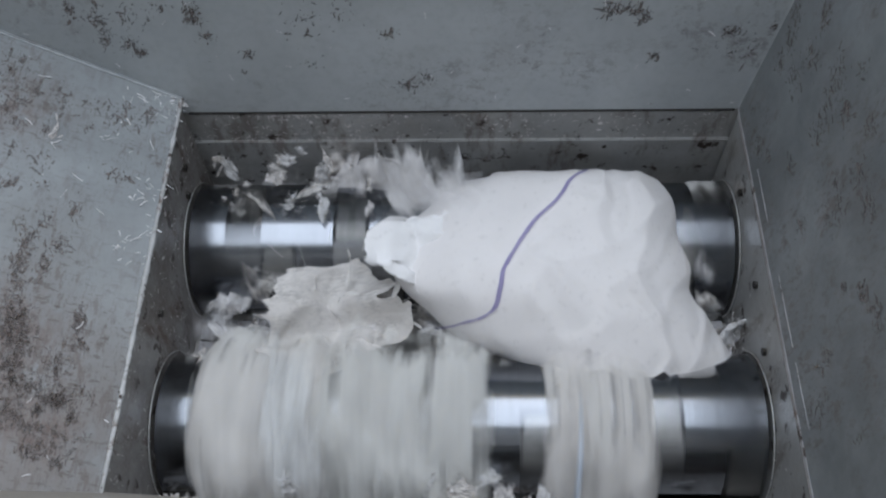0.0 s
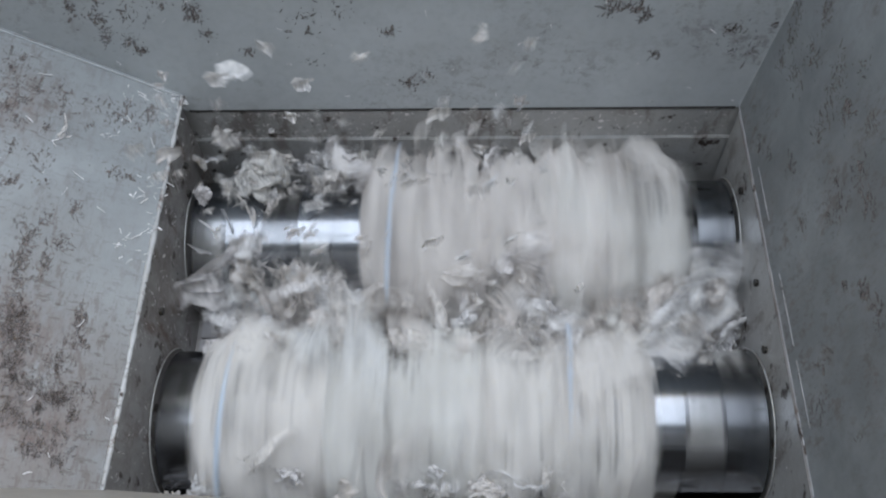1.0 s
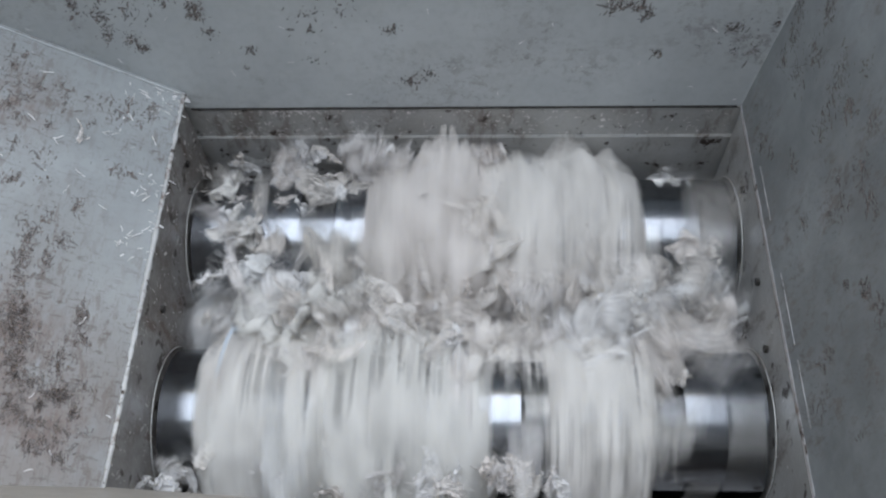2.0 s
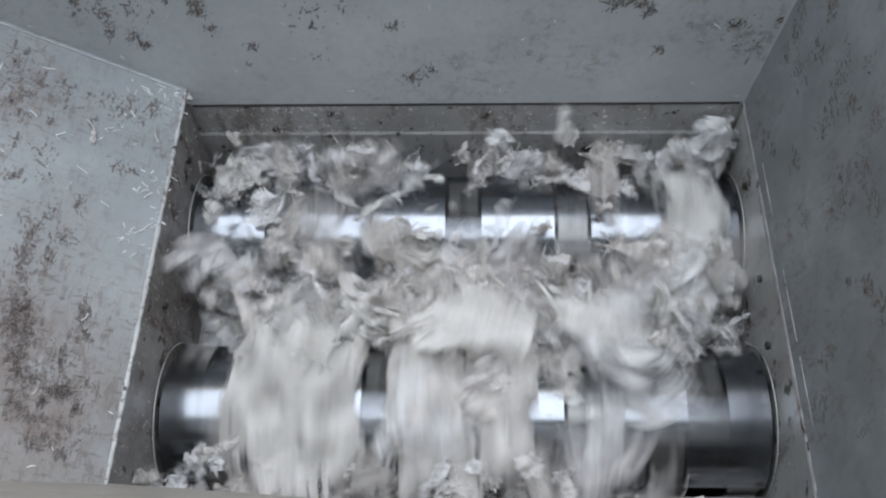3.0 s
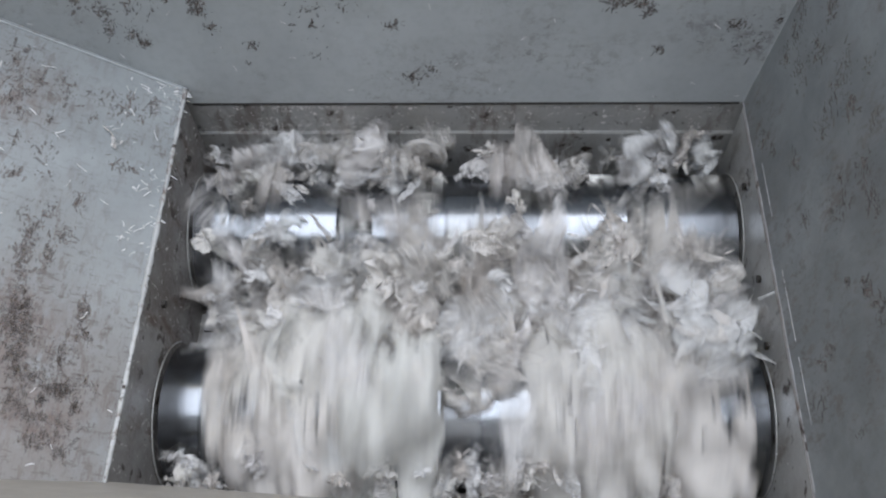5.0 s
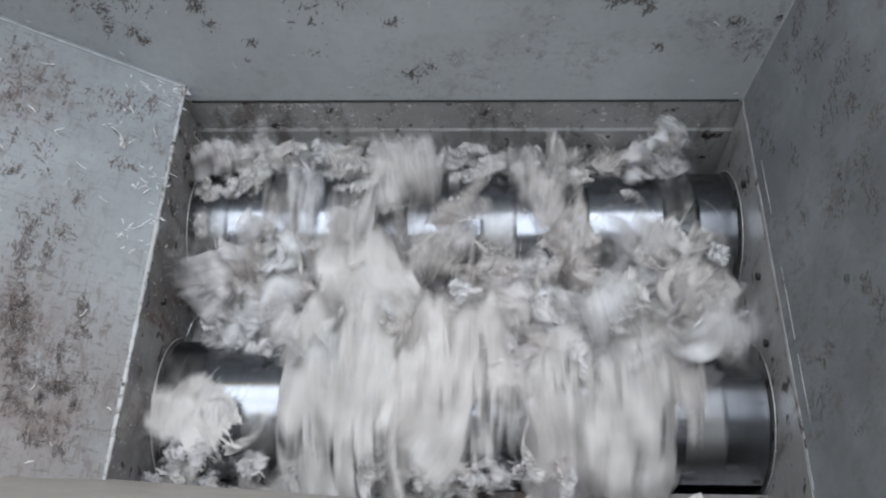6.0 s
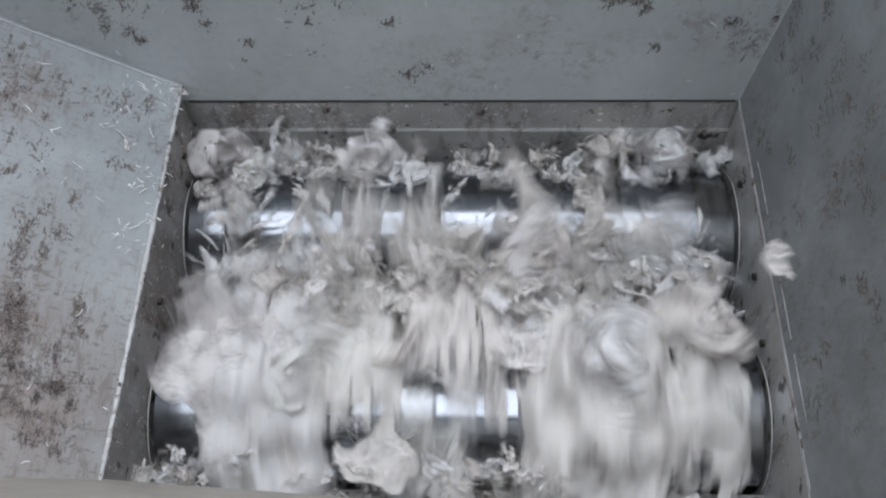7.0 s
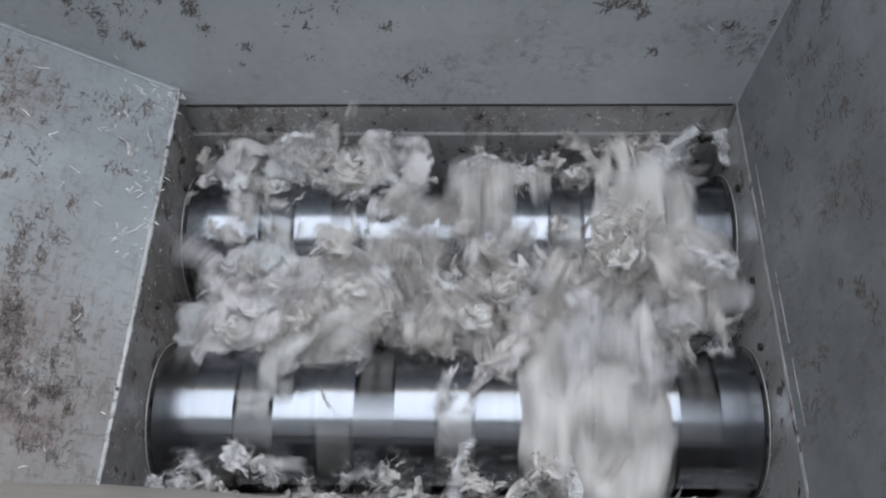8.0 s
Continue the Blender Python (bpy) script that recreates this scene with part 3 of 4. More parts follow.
for sign, x0, x1, since, till, bulge, mat, stripe, pieces in WRAPS_EARLY + WRAPS_LATE:
    mat = M_sheet if since > 2 and mat is M_sack else M_wound
    for k in range(min(3, pieces)):
        n_arcs += 1
        arc = 134
        ob = rag("wound_rag", wrap_mesh(x0, x1, arc, n_arcs * 2.9, bulge if since < 2 else bulge * 1.15, gaps=2.0 if pieces == 4 else 0.62 if since < 2 else 0.62 if pieces == 3 else 0.40, crease=0.18 if pieces == 4 else 0.65, wild=0.5 if since < 2 else 1.0), mat, "off-white shredded sacking wound round the steel rotor", "rag", "wound rags")
        for extra in range(4):
            flap(ob, x0, x1, arc, n_arcs + 70 * extra, mat)
        if stripe and k == 0:
            part("stripe", band_mesh(x0 + (x1 - x0) * (0.25 + 0.3 * k), 100, k, lift=bulge * 0.95 + 0.012), M_blue, ob, "pale blue woven stripe")
        MOVES.append(("wrap", ob, sign, since, till, k * 120.0 + x0 * 400, SPIN if since < 2 else 380.0))

# --- narrower strips caught on the rotors, turning with them ---
rnd = random.Random(5)
for k in range(24):
    sign = 1 if k % 5 < 2 else -1
    x = -0.56 + 1.02 * ((k * 0.618 + 0.2) % 1)
    w = rnd.uniform(0.035, 0.11)
    arc = rnd.uniform(40, 95)
    since = rnd.choice((-1, 0.9, 1.8, 2.3, 2.5, 3.7, 4.8, 5.2)) if sign < 0 else rnd.choice((1.8, 2.4, 3.6, 4.9, 5.4, 6.6))
    till = since + rnd.uniform(2.0, 4.5)
    mat = rnd.choice((M_rag, M_rag, M_sack, M_dusty))
    ob = rag("caught_strip", wrap_mesh(x, x + w, arc, 200 + k * 3.3, rnd.uniform(0.03, 0.07), wild=0.8), mat,
             "torn off-white sacking strip caught on a rotor", "rag", "caught strips")
    flap(ob, x, x + w, arc, 300 + k, mat)
    MOVES.append(("wrap", ob, sign, since, till, rnd.uniform(0, 360), 430.0))

# --- the whole sack that is drawn in at the start ---


def curve_at(pts, u):
    f = u * (len(pts) - 1)
    i = min(int(f), len(pts) - 2)
    f -= i
    p = [Vector(pts[max(0, min(len(pts) - 1, i + d))]) for d in (-1, 0, 1, 2)]
    return 0.5 * ((2 * p[1]) + (p[2] - p[0]) * f + (2 * p[0] - 5 * p[1] + 4 * p[2] - p[3]) * f * f + (3 * p[1] - p[0] - 3 * p[2] + p[3]) * f ** 3)


# fall of the cloth from behind the rear rotor to the front one: depth, height, left and right edge
FALL = [(0.13, 0.13, 0.10, 0.33), (0.05, 0.215, 0.02, 0.44), (-0.07, 0.235, -0.11, 0.47), (-0.20, 0.215, -0.12, 0.485), (-0.29, 0.16, -0.01, 0.54), (-0.355, 0.115, 0.13, 0.575)]
SIDE = [(a[2], a[3], 0) for a in FALL]
HANG = [(a[0], a[1], 0) for a in FALL]


def sack_point(u, v):
    d, e = curve_at(HANG, u), curve_at(SIDE, u)
    x = e[0] + (e[1] - e[0]) * v
    p = Vector((x, d[0], d[1]))
    puff = 0.05 * math.sin(math.pi * min(1, max(0, v))) ** 0.7 - 0.05 * (abs(2 * v - 1) ** 6)
    crease = 0.014 * noise.noise(Vector((x * 5 + u * 2, u * 3, 2.2)))
    for turn, freq, amp, seed in ((0.5, 6, 0.022, 5.1), (-0.9, 9, 0.009, 6.6), (0.1, 16, 0.003, 8.8)):
        w = noise.noise(Vector(((x + turn * d[0]) * freq, (d[0] - turn * x) * freq * 0.45, seed)) + nv((x, d[0], seed), 5, seed) * 0.9)
        crease += amp * (0.4 - min(1.0, abs(w) * 3.2)) * (0.5 + noise.noise(Vector((x * 4, u * 3, seed + 3))))
    p.z += puff * 0.8 + crease
    p.y -= puff * 0.5 - crease * 0.5
    p.x += (0.02 + 0.05 * max(0, 0.4 - v)) * noise.noise(Vector((u * 8, v * 2, 7.7)))
    return p


def patch(f, nu, nv_, v0=lambda u: 0.0, v1=lambda u: 1.0):
    bm = bmesh.new()
    g = [[bm.verts.new(f(i / nu, v0(i / nu) + (v1(i / nu) - v0(i / nu)) * j / nv_)) for j in range(nv_ + 1)] for i in range(nu + 1)]
    for r, q in zip(g, g[1:]):
        for j in range(nv_):
            bm.faces.new((r[j], r[j + 1], q[j + 1], q[j]))
    return bm


sack = rag("woven_sack", patch(sack_point, 110, 110), M_woven, "big white woven plastic sack being pulled in, creased", "sack", "")


STRIPE = [(x, 0, 0) for x in (0.285, 0.222, 0.150, 0.098, 0.070, -0.075)]


def stripe_at(u, side):
    q = 0.10 + 0.76 * u
    e = curve_at(SIDE, q)
    x = curve_at(STRIPE, u)[0]
    return sack_point(q, (x + side * 0.0042 - e[0]) / (e[1] - e[0])) + Vector((0, -0.002, 0.004))


part("stripe", patch(lambda u, v: stripe_at(u, 2 * v - 1), 60, 2), M_purple, sack, "narrow violet stripe")
bm = bmesh.new()
add_crumple(bm, 0.28, 53.0, 0.7, 46, 1.5, 0.34, 0.35)
neck = part("neck", bm, M_woven, sack, "gathered crumpled sack mouth")
neck.matrix_basis = pose(-0.085, -0.12, 0.215, 14, 6, 35)
MOVES.append(("sack", sack))

# --- loose tufts ---
TUFTS = []
for i in range(24):
    pair = []
    for nm, bm in zip(("tuft", "threads"), tuft_mesh(11 + i * 5, 0.12, (0, 1, 3, 0, 2, 3)[i % 6])):
        me = bpy.data.meshes.new(nm)
        bm.to_mesh(me)
        bm.free()
        me.polygons.foreach_set("use_smooth", [True] * len(me.polygons))
        me.materials.append((M_rag, M_sack, M_dusty, M_rag)[i % 4])
        pair.append(me)
    TUFTS.append(pair)


def tuft(scale, label, group, which=None, name="rag_tuft"):
    body, threads = rnd.choice(TUFTS) if which is None else TUFTS[which]
    ob = new(name, body)
    ob.scale = (scale,) * 3
    frayed = tagged(new("frayed_threads", threads), kind="stuff")
    frayed.parent = ob
    return tagged(ob, label, "rag tuft", group)


for k in range(96):
    x = -0.56 + 1.12 * ((k * 0.618 + 0.37) % 1)
    MOVES.append(("pile", tuft(rnd.uniform(0.3, 0.7), "small frayed off-white scrap tumbling between the rotors", "tumbling scraps"), x, rnd.uniform(-0.17, 0.16), rnd.uniform(0.5, 1.25), k + 1000))
for k in range(100):
    x = -0.55 + 1.1 * ((k * 0.618) % 1)
    MOVES.append(("pile", tuft(rnd.uniform(0.9, 2.0), "torn off-white sacking tuft tumbling between the rotors", "tumbling tufts"), x, rnd.uniform(-0.15, 0.13), rnd.uniform(0, 1), k))
for k in range(36):
    x = rnd.choice((-0.48, -0.3, -0.12, 0.05, 0.2, 0.45)) + rnd.gauss(0, 0.07)
    MOVES.append(("rear", tuft(rnd.choice((0.5, 0.6, 0.8, 1.0, 1.35)), "crumpled white scrap tossed behind the rear rotor", "scraps behind the rotor", rnd.choice((2, 5, 8, 11, 14, 17, 0, 9, 1))), max(-0.56, min(0.56, x)), rnd.uniform(0.27, 0.38), rnd.uniform(0, 1), k))
for k in range(26):
    x = min(max(rnd.gauss(-0.42, 0.10), -0.57), 0.0)
    MOVES.append(("rear", tuft(rnd.uniform(0.2, 0.5), "small white frayed scrap whirling behind the rotor", "whirling scraps"), x, rnd.uniform(0.22, 0.39), rnd.uniform(0.2, 1.3), 60 + k * 100))
for k in range(28):
    x = rnd.choice((-0.52, -0.42, -0.3, -0.05, 0.15)) + rnd.gauss(0, 0.06)
    MOVES.append(("fore", tuft(rnd.uniform(0.35, 0.75), "crumpled white scrap caught before the front rotor", "scraps before the rotor", rnd.choice((2, 5, 8, 11, 14, 17, 4, 1))), max(-0.57, x), rnd.uniform(-0.41, -0.36), rnd.uniform(0, 1), k))

for k in range(74):
    sign = -1 if k % 3 else 1
    x = -0.54 + 1.06 * ((k * 0.618 + 0.45) % 1)
    MOVES.append(("orbit", tuft(rnd.uniform(0.4, 1.4), "torn off-white sacking tuft carried round a rotor", "carried tufts", rnd.choice((1, 7, 13, 19, 4, 10, 0, 3))), sign, x, k))


def big_rag(seed, size, aspect, label, mat=M_sheet, curl=1.6, fine=0.5):
    r2 = random.Random(seed)
    bm = bmesh.new()
    add_crumple(bm, size, seed, aspect, 46, curl, 0.30, fine)
    ob = rag("torn_rag", bm, mat, label, "rag", "")
    bm = bmesh.new()
    add_fibres(bm, (0, 0, 0.02), size * 0.42, 90, r2, 0.06)
    for k in range(9):
        d = Vector((r2.gauss(0, 1), r2.gauss(0, aspect), r2.gauss(0, 0.4))).normalized()
        add_ribbon(bm, Vector((d.x * size * 0.3, d.y * size * aspect * 0.3, 0.02)), d, r2.uniform(0.04, 0.10), r2.uniform(0.006, 0.018), seed + k, 7.0, 14, 2)
    tagged(part("frayed_threads", bm, mat, ob), kind="stuff")
    return ob


rag_late = big_rag(3.3, 0.34, 0.85, "large white torn sack piece, crumpled, drawn down", M_sack, 2.2, 1.0)
rag_late_two = big_rag(9.1, 0.24, 1.2, "white torn sack piece with folds, trailing", M_sack, 2.2, 1.0)
rag_side = big_rag(21.4, 0.19, 1.7, "long white torn sack piece hanging by the side", M_sack, 3.0, 0.8)
rag_early = big_rag(12.7, 0.26, 1.2, "dusty beige torn sack piece thrown up", M_wound)
rag_start = big_rag(18.4, 0.44, 0.6, "folded off-white rag lying between the rotors", M_wound, 2.6, 0.25)
rag_corner = big_rag(15.2, 0.19, 1.0, "crumpled white rag in the chamber corner", M_wound)

# rags flung up for a moment: when, where, turned how, size, length to width, cloth
SURGES = [(0.0, -0.11, 0.27, 1.19, 40, 20, 0.15, 1.2, 1), (0.0, -0.02, 0.24, 1.20, 30, -30, 0.10, 1.4, 1), (0.45, 0.05, 0.25, 1.20, 40, 30, 0.11, 1.3, 1), (1.5, -0.30, -0.086, 1.24, 15, 102, 0.14, 2.2, 1), (1.5, -0.21, -0.21, 1.19, 20, 8, 0.13, 2.2, 1), (1.5, -0.47, -0.03, 1.17, 25, 60, 0.22, 1.0, 0),
          (3.0, 0.03, -0.114, 1.25, 10, 95, 0.19, 1.6, 2), (3.0, 0.28, -0.10, 1.22, 15, 78, 0.11, 2.6, 0), (3.5, -0.10, -0.248, 1.26, 10, 5, 0.10, 1.6, 1), (3.5, -0.38, -0.27, 1.22, 15, -22, 0.15, 2.3, 0),
          (3.5, -0.27, -0.29, 1.22, 15, 26, 0.15, 2.3, 1)]
SURGES += [(4.5, -0.34, -0.30, 1.17, 10, 40, 0.25, 1.0, 0), (4.5, -0.15, 0.34, 1.21, 30, 20, 0.17, 1.0, 1), (6.0, -0.18, -0.01, 1.22, 20, 60, 0.20, 1.2, 0), (6.0, -0.06, -0.27, 1.20, 15, 5, 0.20, 1.8, 0),
           (6.5, -0.05, 0.03, 1.22, 20, 40, 0.20, 1.2, 1), (6.5, -0.23, 0.34, 1.20, 25, 10, 0.16, 1.0, 0), (7.5, 0.10, -0.05, 1.18, 20, 80, 0.16, 1.5, 0)]
for k, (t, x, y, z, tilt, turn, size, aspect, which) in enumerate(SURGES):
    ob = big_rag(30 + k * 4.3, size, aspect, "torn off-white sack piece flung up between the rotors", (M_wound, M_sheet, M_wound)[which], 1.3)
    tagged(ob, group="flung rags")
    MOVES.append(("surge", ob, t, x, y, z, tilt, turn))

# --- small scraps thrown up by the knives ---
SCRAPS = []
for i in range(6):
    bm = bmesh.new()
    add_crumple(bm, 0.030, 40 + i * 3.1, (0.5, 1.6, 0.8)[i % 3], 8, 2.0, 0.5)
    me = bpy.data.meshes.new("scrap")
    bm.to_mesh(me)
    bm.free()
    me.polygons.foreach_set("use_smooth", [True] * len(me.polygons))
    me.materials.append((M_sack, M_rag)[i % 2])
    SCRAPS.append(me)
for k in range(130):
    ob = tagged(new("flying_scrap", SCRAPS[k % 6]), "small torn white scrap thrown up by the knives", "scrap", "flying scraps")
    ob.scale = (rnd.uniform(0.4, 1.6),) * 3
    MOVES.append(("fly", ob, k))

# single scraps in the air: at what time, where, how large
TOSS_A = [(7.0, 0.560, -0.079, 1.45, 2.2), (1.5, -0.164, 0.293, 1.40, 2.6), (7.5, 0.154, 0.315, 1.30, 2.0), (7.5, 0.389, 0.327, 1.36, 1.6), (7.5, -0.397, 0.340, 1.48, 1.0),
          (3.0, 0.079, 0.298, 1.30, 2.6), (3.0, 0.220, 0.304, 1.32, 2.8), (4.0, -0.241, 0.317, 1.46, 1.2), (1.0, -0.509, 0.318, 1.30, 2.2)]
TOSS_B = [(1.0, -0.444, 0.322, 1.50, 2.0), (1.0, -0.188, 0.345, 1.52, 1.6), (1.0, 0.078, 0.306, 1.40, 1.8), (1.0, 0.043, 0.346, 1.58, 1.3), (4.5, -0.121, 0.340, 1.30, 3.0),
          (6.0, -0.399, 0.304, 1.25, 3.2), (6.5, 0.134, 0.315, 1.28, 2.2), (8.0, -0.216, 0.333, 1.36, 1.4), (3.5, 0.479, 0.305, 1.28, 2.0), (4.0, -0.099, 0.309, 1.28, 3.0)]
for k, (t, x, y, z, big) in enumerate(TOSS_A + TOSS_B):
    ob = tagged(new("tossed_scrap", SCRAPS[(k * 5 + 1) % 6]), "torn white sacking scrap tossed up, tumbling", "scrap", "tossed scraps")
    ob.scale = (big,) * 3
    MOVES.append(("toss", ob, t, x, y, z, k))

# --- threads and chips that stick to the steel ---


def litter(name, label, origin, u, v, area, count, seed, length=0.022, gather=()):
    """Short pale threads lying on a flat surface; gather: (along u, along v, spread, share)."""
    r2 = random.Random(seed)
    o, u, v = Vector(origin), Vector(u).normalized(), Vector(v).normalized()
    n = u.cross(v).normalized()
    bm = bmesh.new()
    for k in range(count):
        a, b = r2.uniform(0, area[0]), r2.uniform(0, area[1])
        for ga, gb, sp, share in gather:
            if r2.random() < share:
                a, b = r2.gauss(ga, sp), r2.gauss(gb, sp)
                break
        a, b = min(max(a, 0.003), area[0] - 0.003), min(max(b, 0.003), area[1] - 0.003)
        p = o + u * a + v * b + n * 0.0025
        ang = r2.uniform(0, 2 * math.pi)
        d = u * math.cos(ang) + v * math.sin(ang)
        w = r2.uniform(0.0005, 0.0013) * (4 if r2.random() < 0.08 else 1)
        ln = length * r2.uniform(0.3, 1.2)
        bend = r2.uniform(-0.8, 0.8)
        prev = None
        for i in range(4):
            side = d.cross(n) * w
            row = (bm.verts.new(p - side), bm.verts.new(p + side))
            if prev:
                bm.faces.new((prev[0], prev[1], row[1], row[0]))
            prev = row
            d = (d + d.cross(n) * bend * 0.4 + n * r2.uniform(-0.05, 0.15)).normalized()
            p = p + d * ln / 3
    ob = part(name, bm, M_sack)
    return tagged(ob, label, "fibre litter", kind="stuff")


r3 = random.Random(77)
bm = bmesh.new()
for k in range(640):
    corner = k >= 420
    x = min(0.60, -0.60 + abs(r3.gauss(0, 0.07 if corner else 0.42)))
    f = r3.random()
    p = Vector((x, -0.385 - 0.14 * f, 1.024 + 0.068 * f + 0.03 * r3.random() ** 2))
    m = Euler((r3.uniform(-1, 1), r3.uniform(-1, 1), r3.uniform(0, 6.28))).to_matrix()
    w, h, c = r3.uniform(0.002, 0.009), r3.uniform(0.004, 0.024 if corner else 0.016), r3.uniform(-0.008, 0.008)
    rows = [[bm.verts.new(p + m @ Vector((w * i * (1.2 - abs(j) * r3.random()), h * j, c * (1 - j * j)))) for i in (-1, 1)] for j in (-1, 0, 1)]
    for a, b in zip(rows, rows[1:]):
        bm.faces.new((a[0], a[1], b[1], b[0]))
tagged(part("flake_litter", bm, M_rag), "off-white torn flakes lying before the front rotor", "flake litter", kind="stuff")
up_slope = (-math.cos(radians(TILT)), 0, math.sin(radians(TILT)))
litter("plate_threads", "white torn threads lying on the chute plate", (-0.607, BACK - 0.86, LEFT_Z), (0, 1, 0), up_slope, (0.855, 0.42), 115, 4, 0.020,
       ((0.832, 0.02, 0.022, 0.28), (0.60, 0.025, 0.03, 0.22), (0.50, 0.015, 0.03, 0.22), (0.78, 0.10, 0.05, 0.2), (0.03, 0.20, 0.05, 0.15), (0.80, 0.28, 0.012, 0.10), (0.46, 0.05, 0.012, 0.2)))
litter("chamber_chips", "white chips and dust stuck to the chamber wall", (-0.60, BACK, LEDGE + 0.004), (1, 0, 0), (0, 0, 1), (1.2, 0.09), 520, 5, 0.009, ((0.25, 0.05, 0.10, 0.45),))
litter("side_chips", "white chips stuck to the rusty chamber side", (-HALF, -0.42, 0.95), (0, 1, 0), (0, 0, 1), (0.82, 0.36), 420, 6, 0.011)
litter("side_chips", "white chips stuck to the grey chamber side", (HALF, 0.40, 0.95), (0, -1, 0), (0, 0, 1), (0.8, 0.29), 190, 7, 0.010, ((0.45, 0.12, 0.06, 0.5),))
litter("wall_chips", "few white chips stuck to the hopper wall", (-0.9, BACK - 0.001, RIM + 0.01), (1, 0, 0), (0, 0.122, 0.993), (1.5, 0.36), 46, 8, 0.014)
hang = tuft(0.9, "pale frayed rag stuck to the chamber side", "", 1, "stuck_rag")
hang.matrix_basis = pose(0.59, -0.02, 1.05, 60, 80, 10) @ Matrix.Diagonal((0.9, 0.9, 0.9, 1))
clump = tuft(0.24, "small white clump of threads sliding down the chute", "", 4, "thread_clump")


# --- paint rubbed away in patches: along, up the plate, spread both ways, how many ---
WEAR_CHUTE_REAR = [(0.370, 0.331, 0.035, 0.026, 14), (0.316, 0.318, 0.029, 0.030, 14), (0.324, 0.281, 0.016, 0.009, 8), (0.325, 0.232, 0.025, 0.015, 14), (0.264, 0.322, 0.019, 0.018, 14), (0.284, 0.298, 0.014, 0.010, 8),
                   (0.239, 0.295, 0.021, 0.020, 12), (0.243, 0.243, 0.013, 0.008, 6), (0.171, 0.294, 0.022, 0.008, 7), (0.324, 0.116, 0.033, 0.055, 30), (0.347, 0.058, 0.023, 0.010, 10), (0.272, 0.168, 0.009, 0.008, 4),
                   (0.171, 0.238, 0.026, 0.025, 10), (0.097, 0.279, 0.013, 0.015, 12), (0.113, 0.225, 0.009, 0.014, 5), (0.179, 0.088, 0.012, 0.030, 16), (0.080, 0.155, 0.020, 0.009, 8), (0.040, 0.198, 0.029, 0.010, 8),
                   (0.011, 0.232, 0.035, 0.014, 10), (-0.002, 0.214, 0.017, 0.010, 10)]
WEAR_CHUTE_FORE = [(-0.005, 0.163, 0.019, 0.024, 7), (-0.053, 0.222, 0.028, 0.015, 18), (-0.053, 0.182, 0.028, 0.008, 8), (-0.105, 0.219, 0.028, 0.023, 10), (-0.170, 0.208, 0.032, 0.023, 50), (-0.211, 0.194, 0.021, 0.027, 40),
                   (-0.155, 0.101, 0.027, 0.011, 12), (-0.253, 0.193, 0.025, 0.014, 22), (-0.280, 0.182, 0.005, 0.005, 8), (-0.237, 0.117, 0.031, 0.020, 18), (-0.192, 0.088, 0.009, 0.011, 6), (-0.288, 0.157, 0.026, 0.045, 28),
                   (-0.304, 0.107, 0.012, 0.018, 34), (-0.326, 0.132, 0.008, 0.007, 10), (-0.329, 0.074, 0.012, 0.008, 9), (-0.337, 0.173, 0.019, 0.018, 20), (-0.358, 0.123, 0.011, 0.053, 20), (-0.391, 0.116, 0.015, 0.027, 22),
                   (-0.410, 0.080, 0.012, 0.014, 8), (-0.284, 0.083, 0.022, 0.037, 10)]
WEAR_BACK_A = [(-0.773, 0.279, 0.011, 0.028, 14), (-0.729, 0.264, 0.020, 0.028, 16), (-0.723, 0.215, 0.020, 0.026, 16), (-0.677, 0.192, 0.025, 0.022, 16), (-0.662, 0.170, 0.010, 0.008, 10), (-0.659, 0.270, 0.035, 0.028, 12),
               (-0.528, 0.269, 0.015, 0.025, 22), (-0.513, 0.212, 0.021, 0.012, 7), (-0.592, 0.283, 0.017, 0.014, 6), (-0.440, 0.167, 0.014, 0.012, 6), (-0.456, 0.118, 0.005, 0.006, 3), (-0.305, 0.239, 0.052, 0.043, 12),
               (-0.238, 0.272, 0.023, 0.021, 6), (-0.141, 0.216, 0.017, 0.009, 9)]
WEAR_BACK_B = [(-0.109, 0.079, 0.024, 0.013, 12), (-0.066, 0.094, 0.018, 0.016, 5), (-0.308, 0.136, 0.018, 0.009, 4), (0.303, 0.270, 0.017, 0.019, 18), (0.341, 0.270, 0.028, 0.016, 18), (0.372, 0.252, 0.011, 0.014, 15),
               (0.405, 0.151, 0.014, 0.012, 7), (0.552, 0.215, 0.023, 0.014, 9), (0.573, 0.172, 0.046, 0.030, 12), (0.633, 0.225, 0.006, 0.007, 5)]
WEAR_SIDE_A = [(0.411, 0.285, 0.025, 0.021, 16), (0.332, 0.364, 0.023, 0.019, 24), (0.385, 0.251, 0.023, 0.016, 16), (0.375, 0.197, 0.024, 0.014, 14), (0.299, 0.297, 0.030, 0.025, 22), (0.308, 0.232, 0.036, 0.024, 20),
               (0.202, 0.361, 0.027, 0.028, 14), (0.160, 0.418, 0.019, 0.020, 7), (0.177, 0.331, 0.039, 0.043, 20), (0.120, 0.347, 0.023, 0.018, 16), (0.151, 0.269, 0.028, 0.032, 14), (0.059, 0.402, 0.016, 0.014, 6),
               (0.225, 0.088, 0.012, 0.009, 6)]
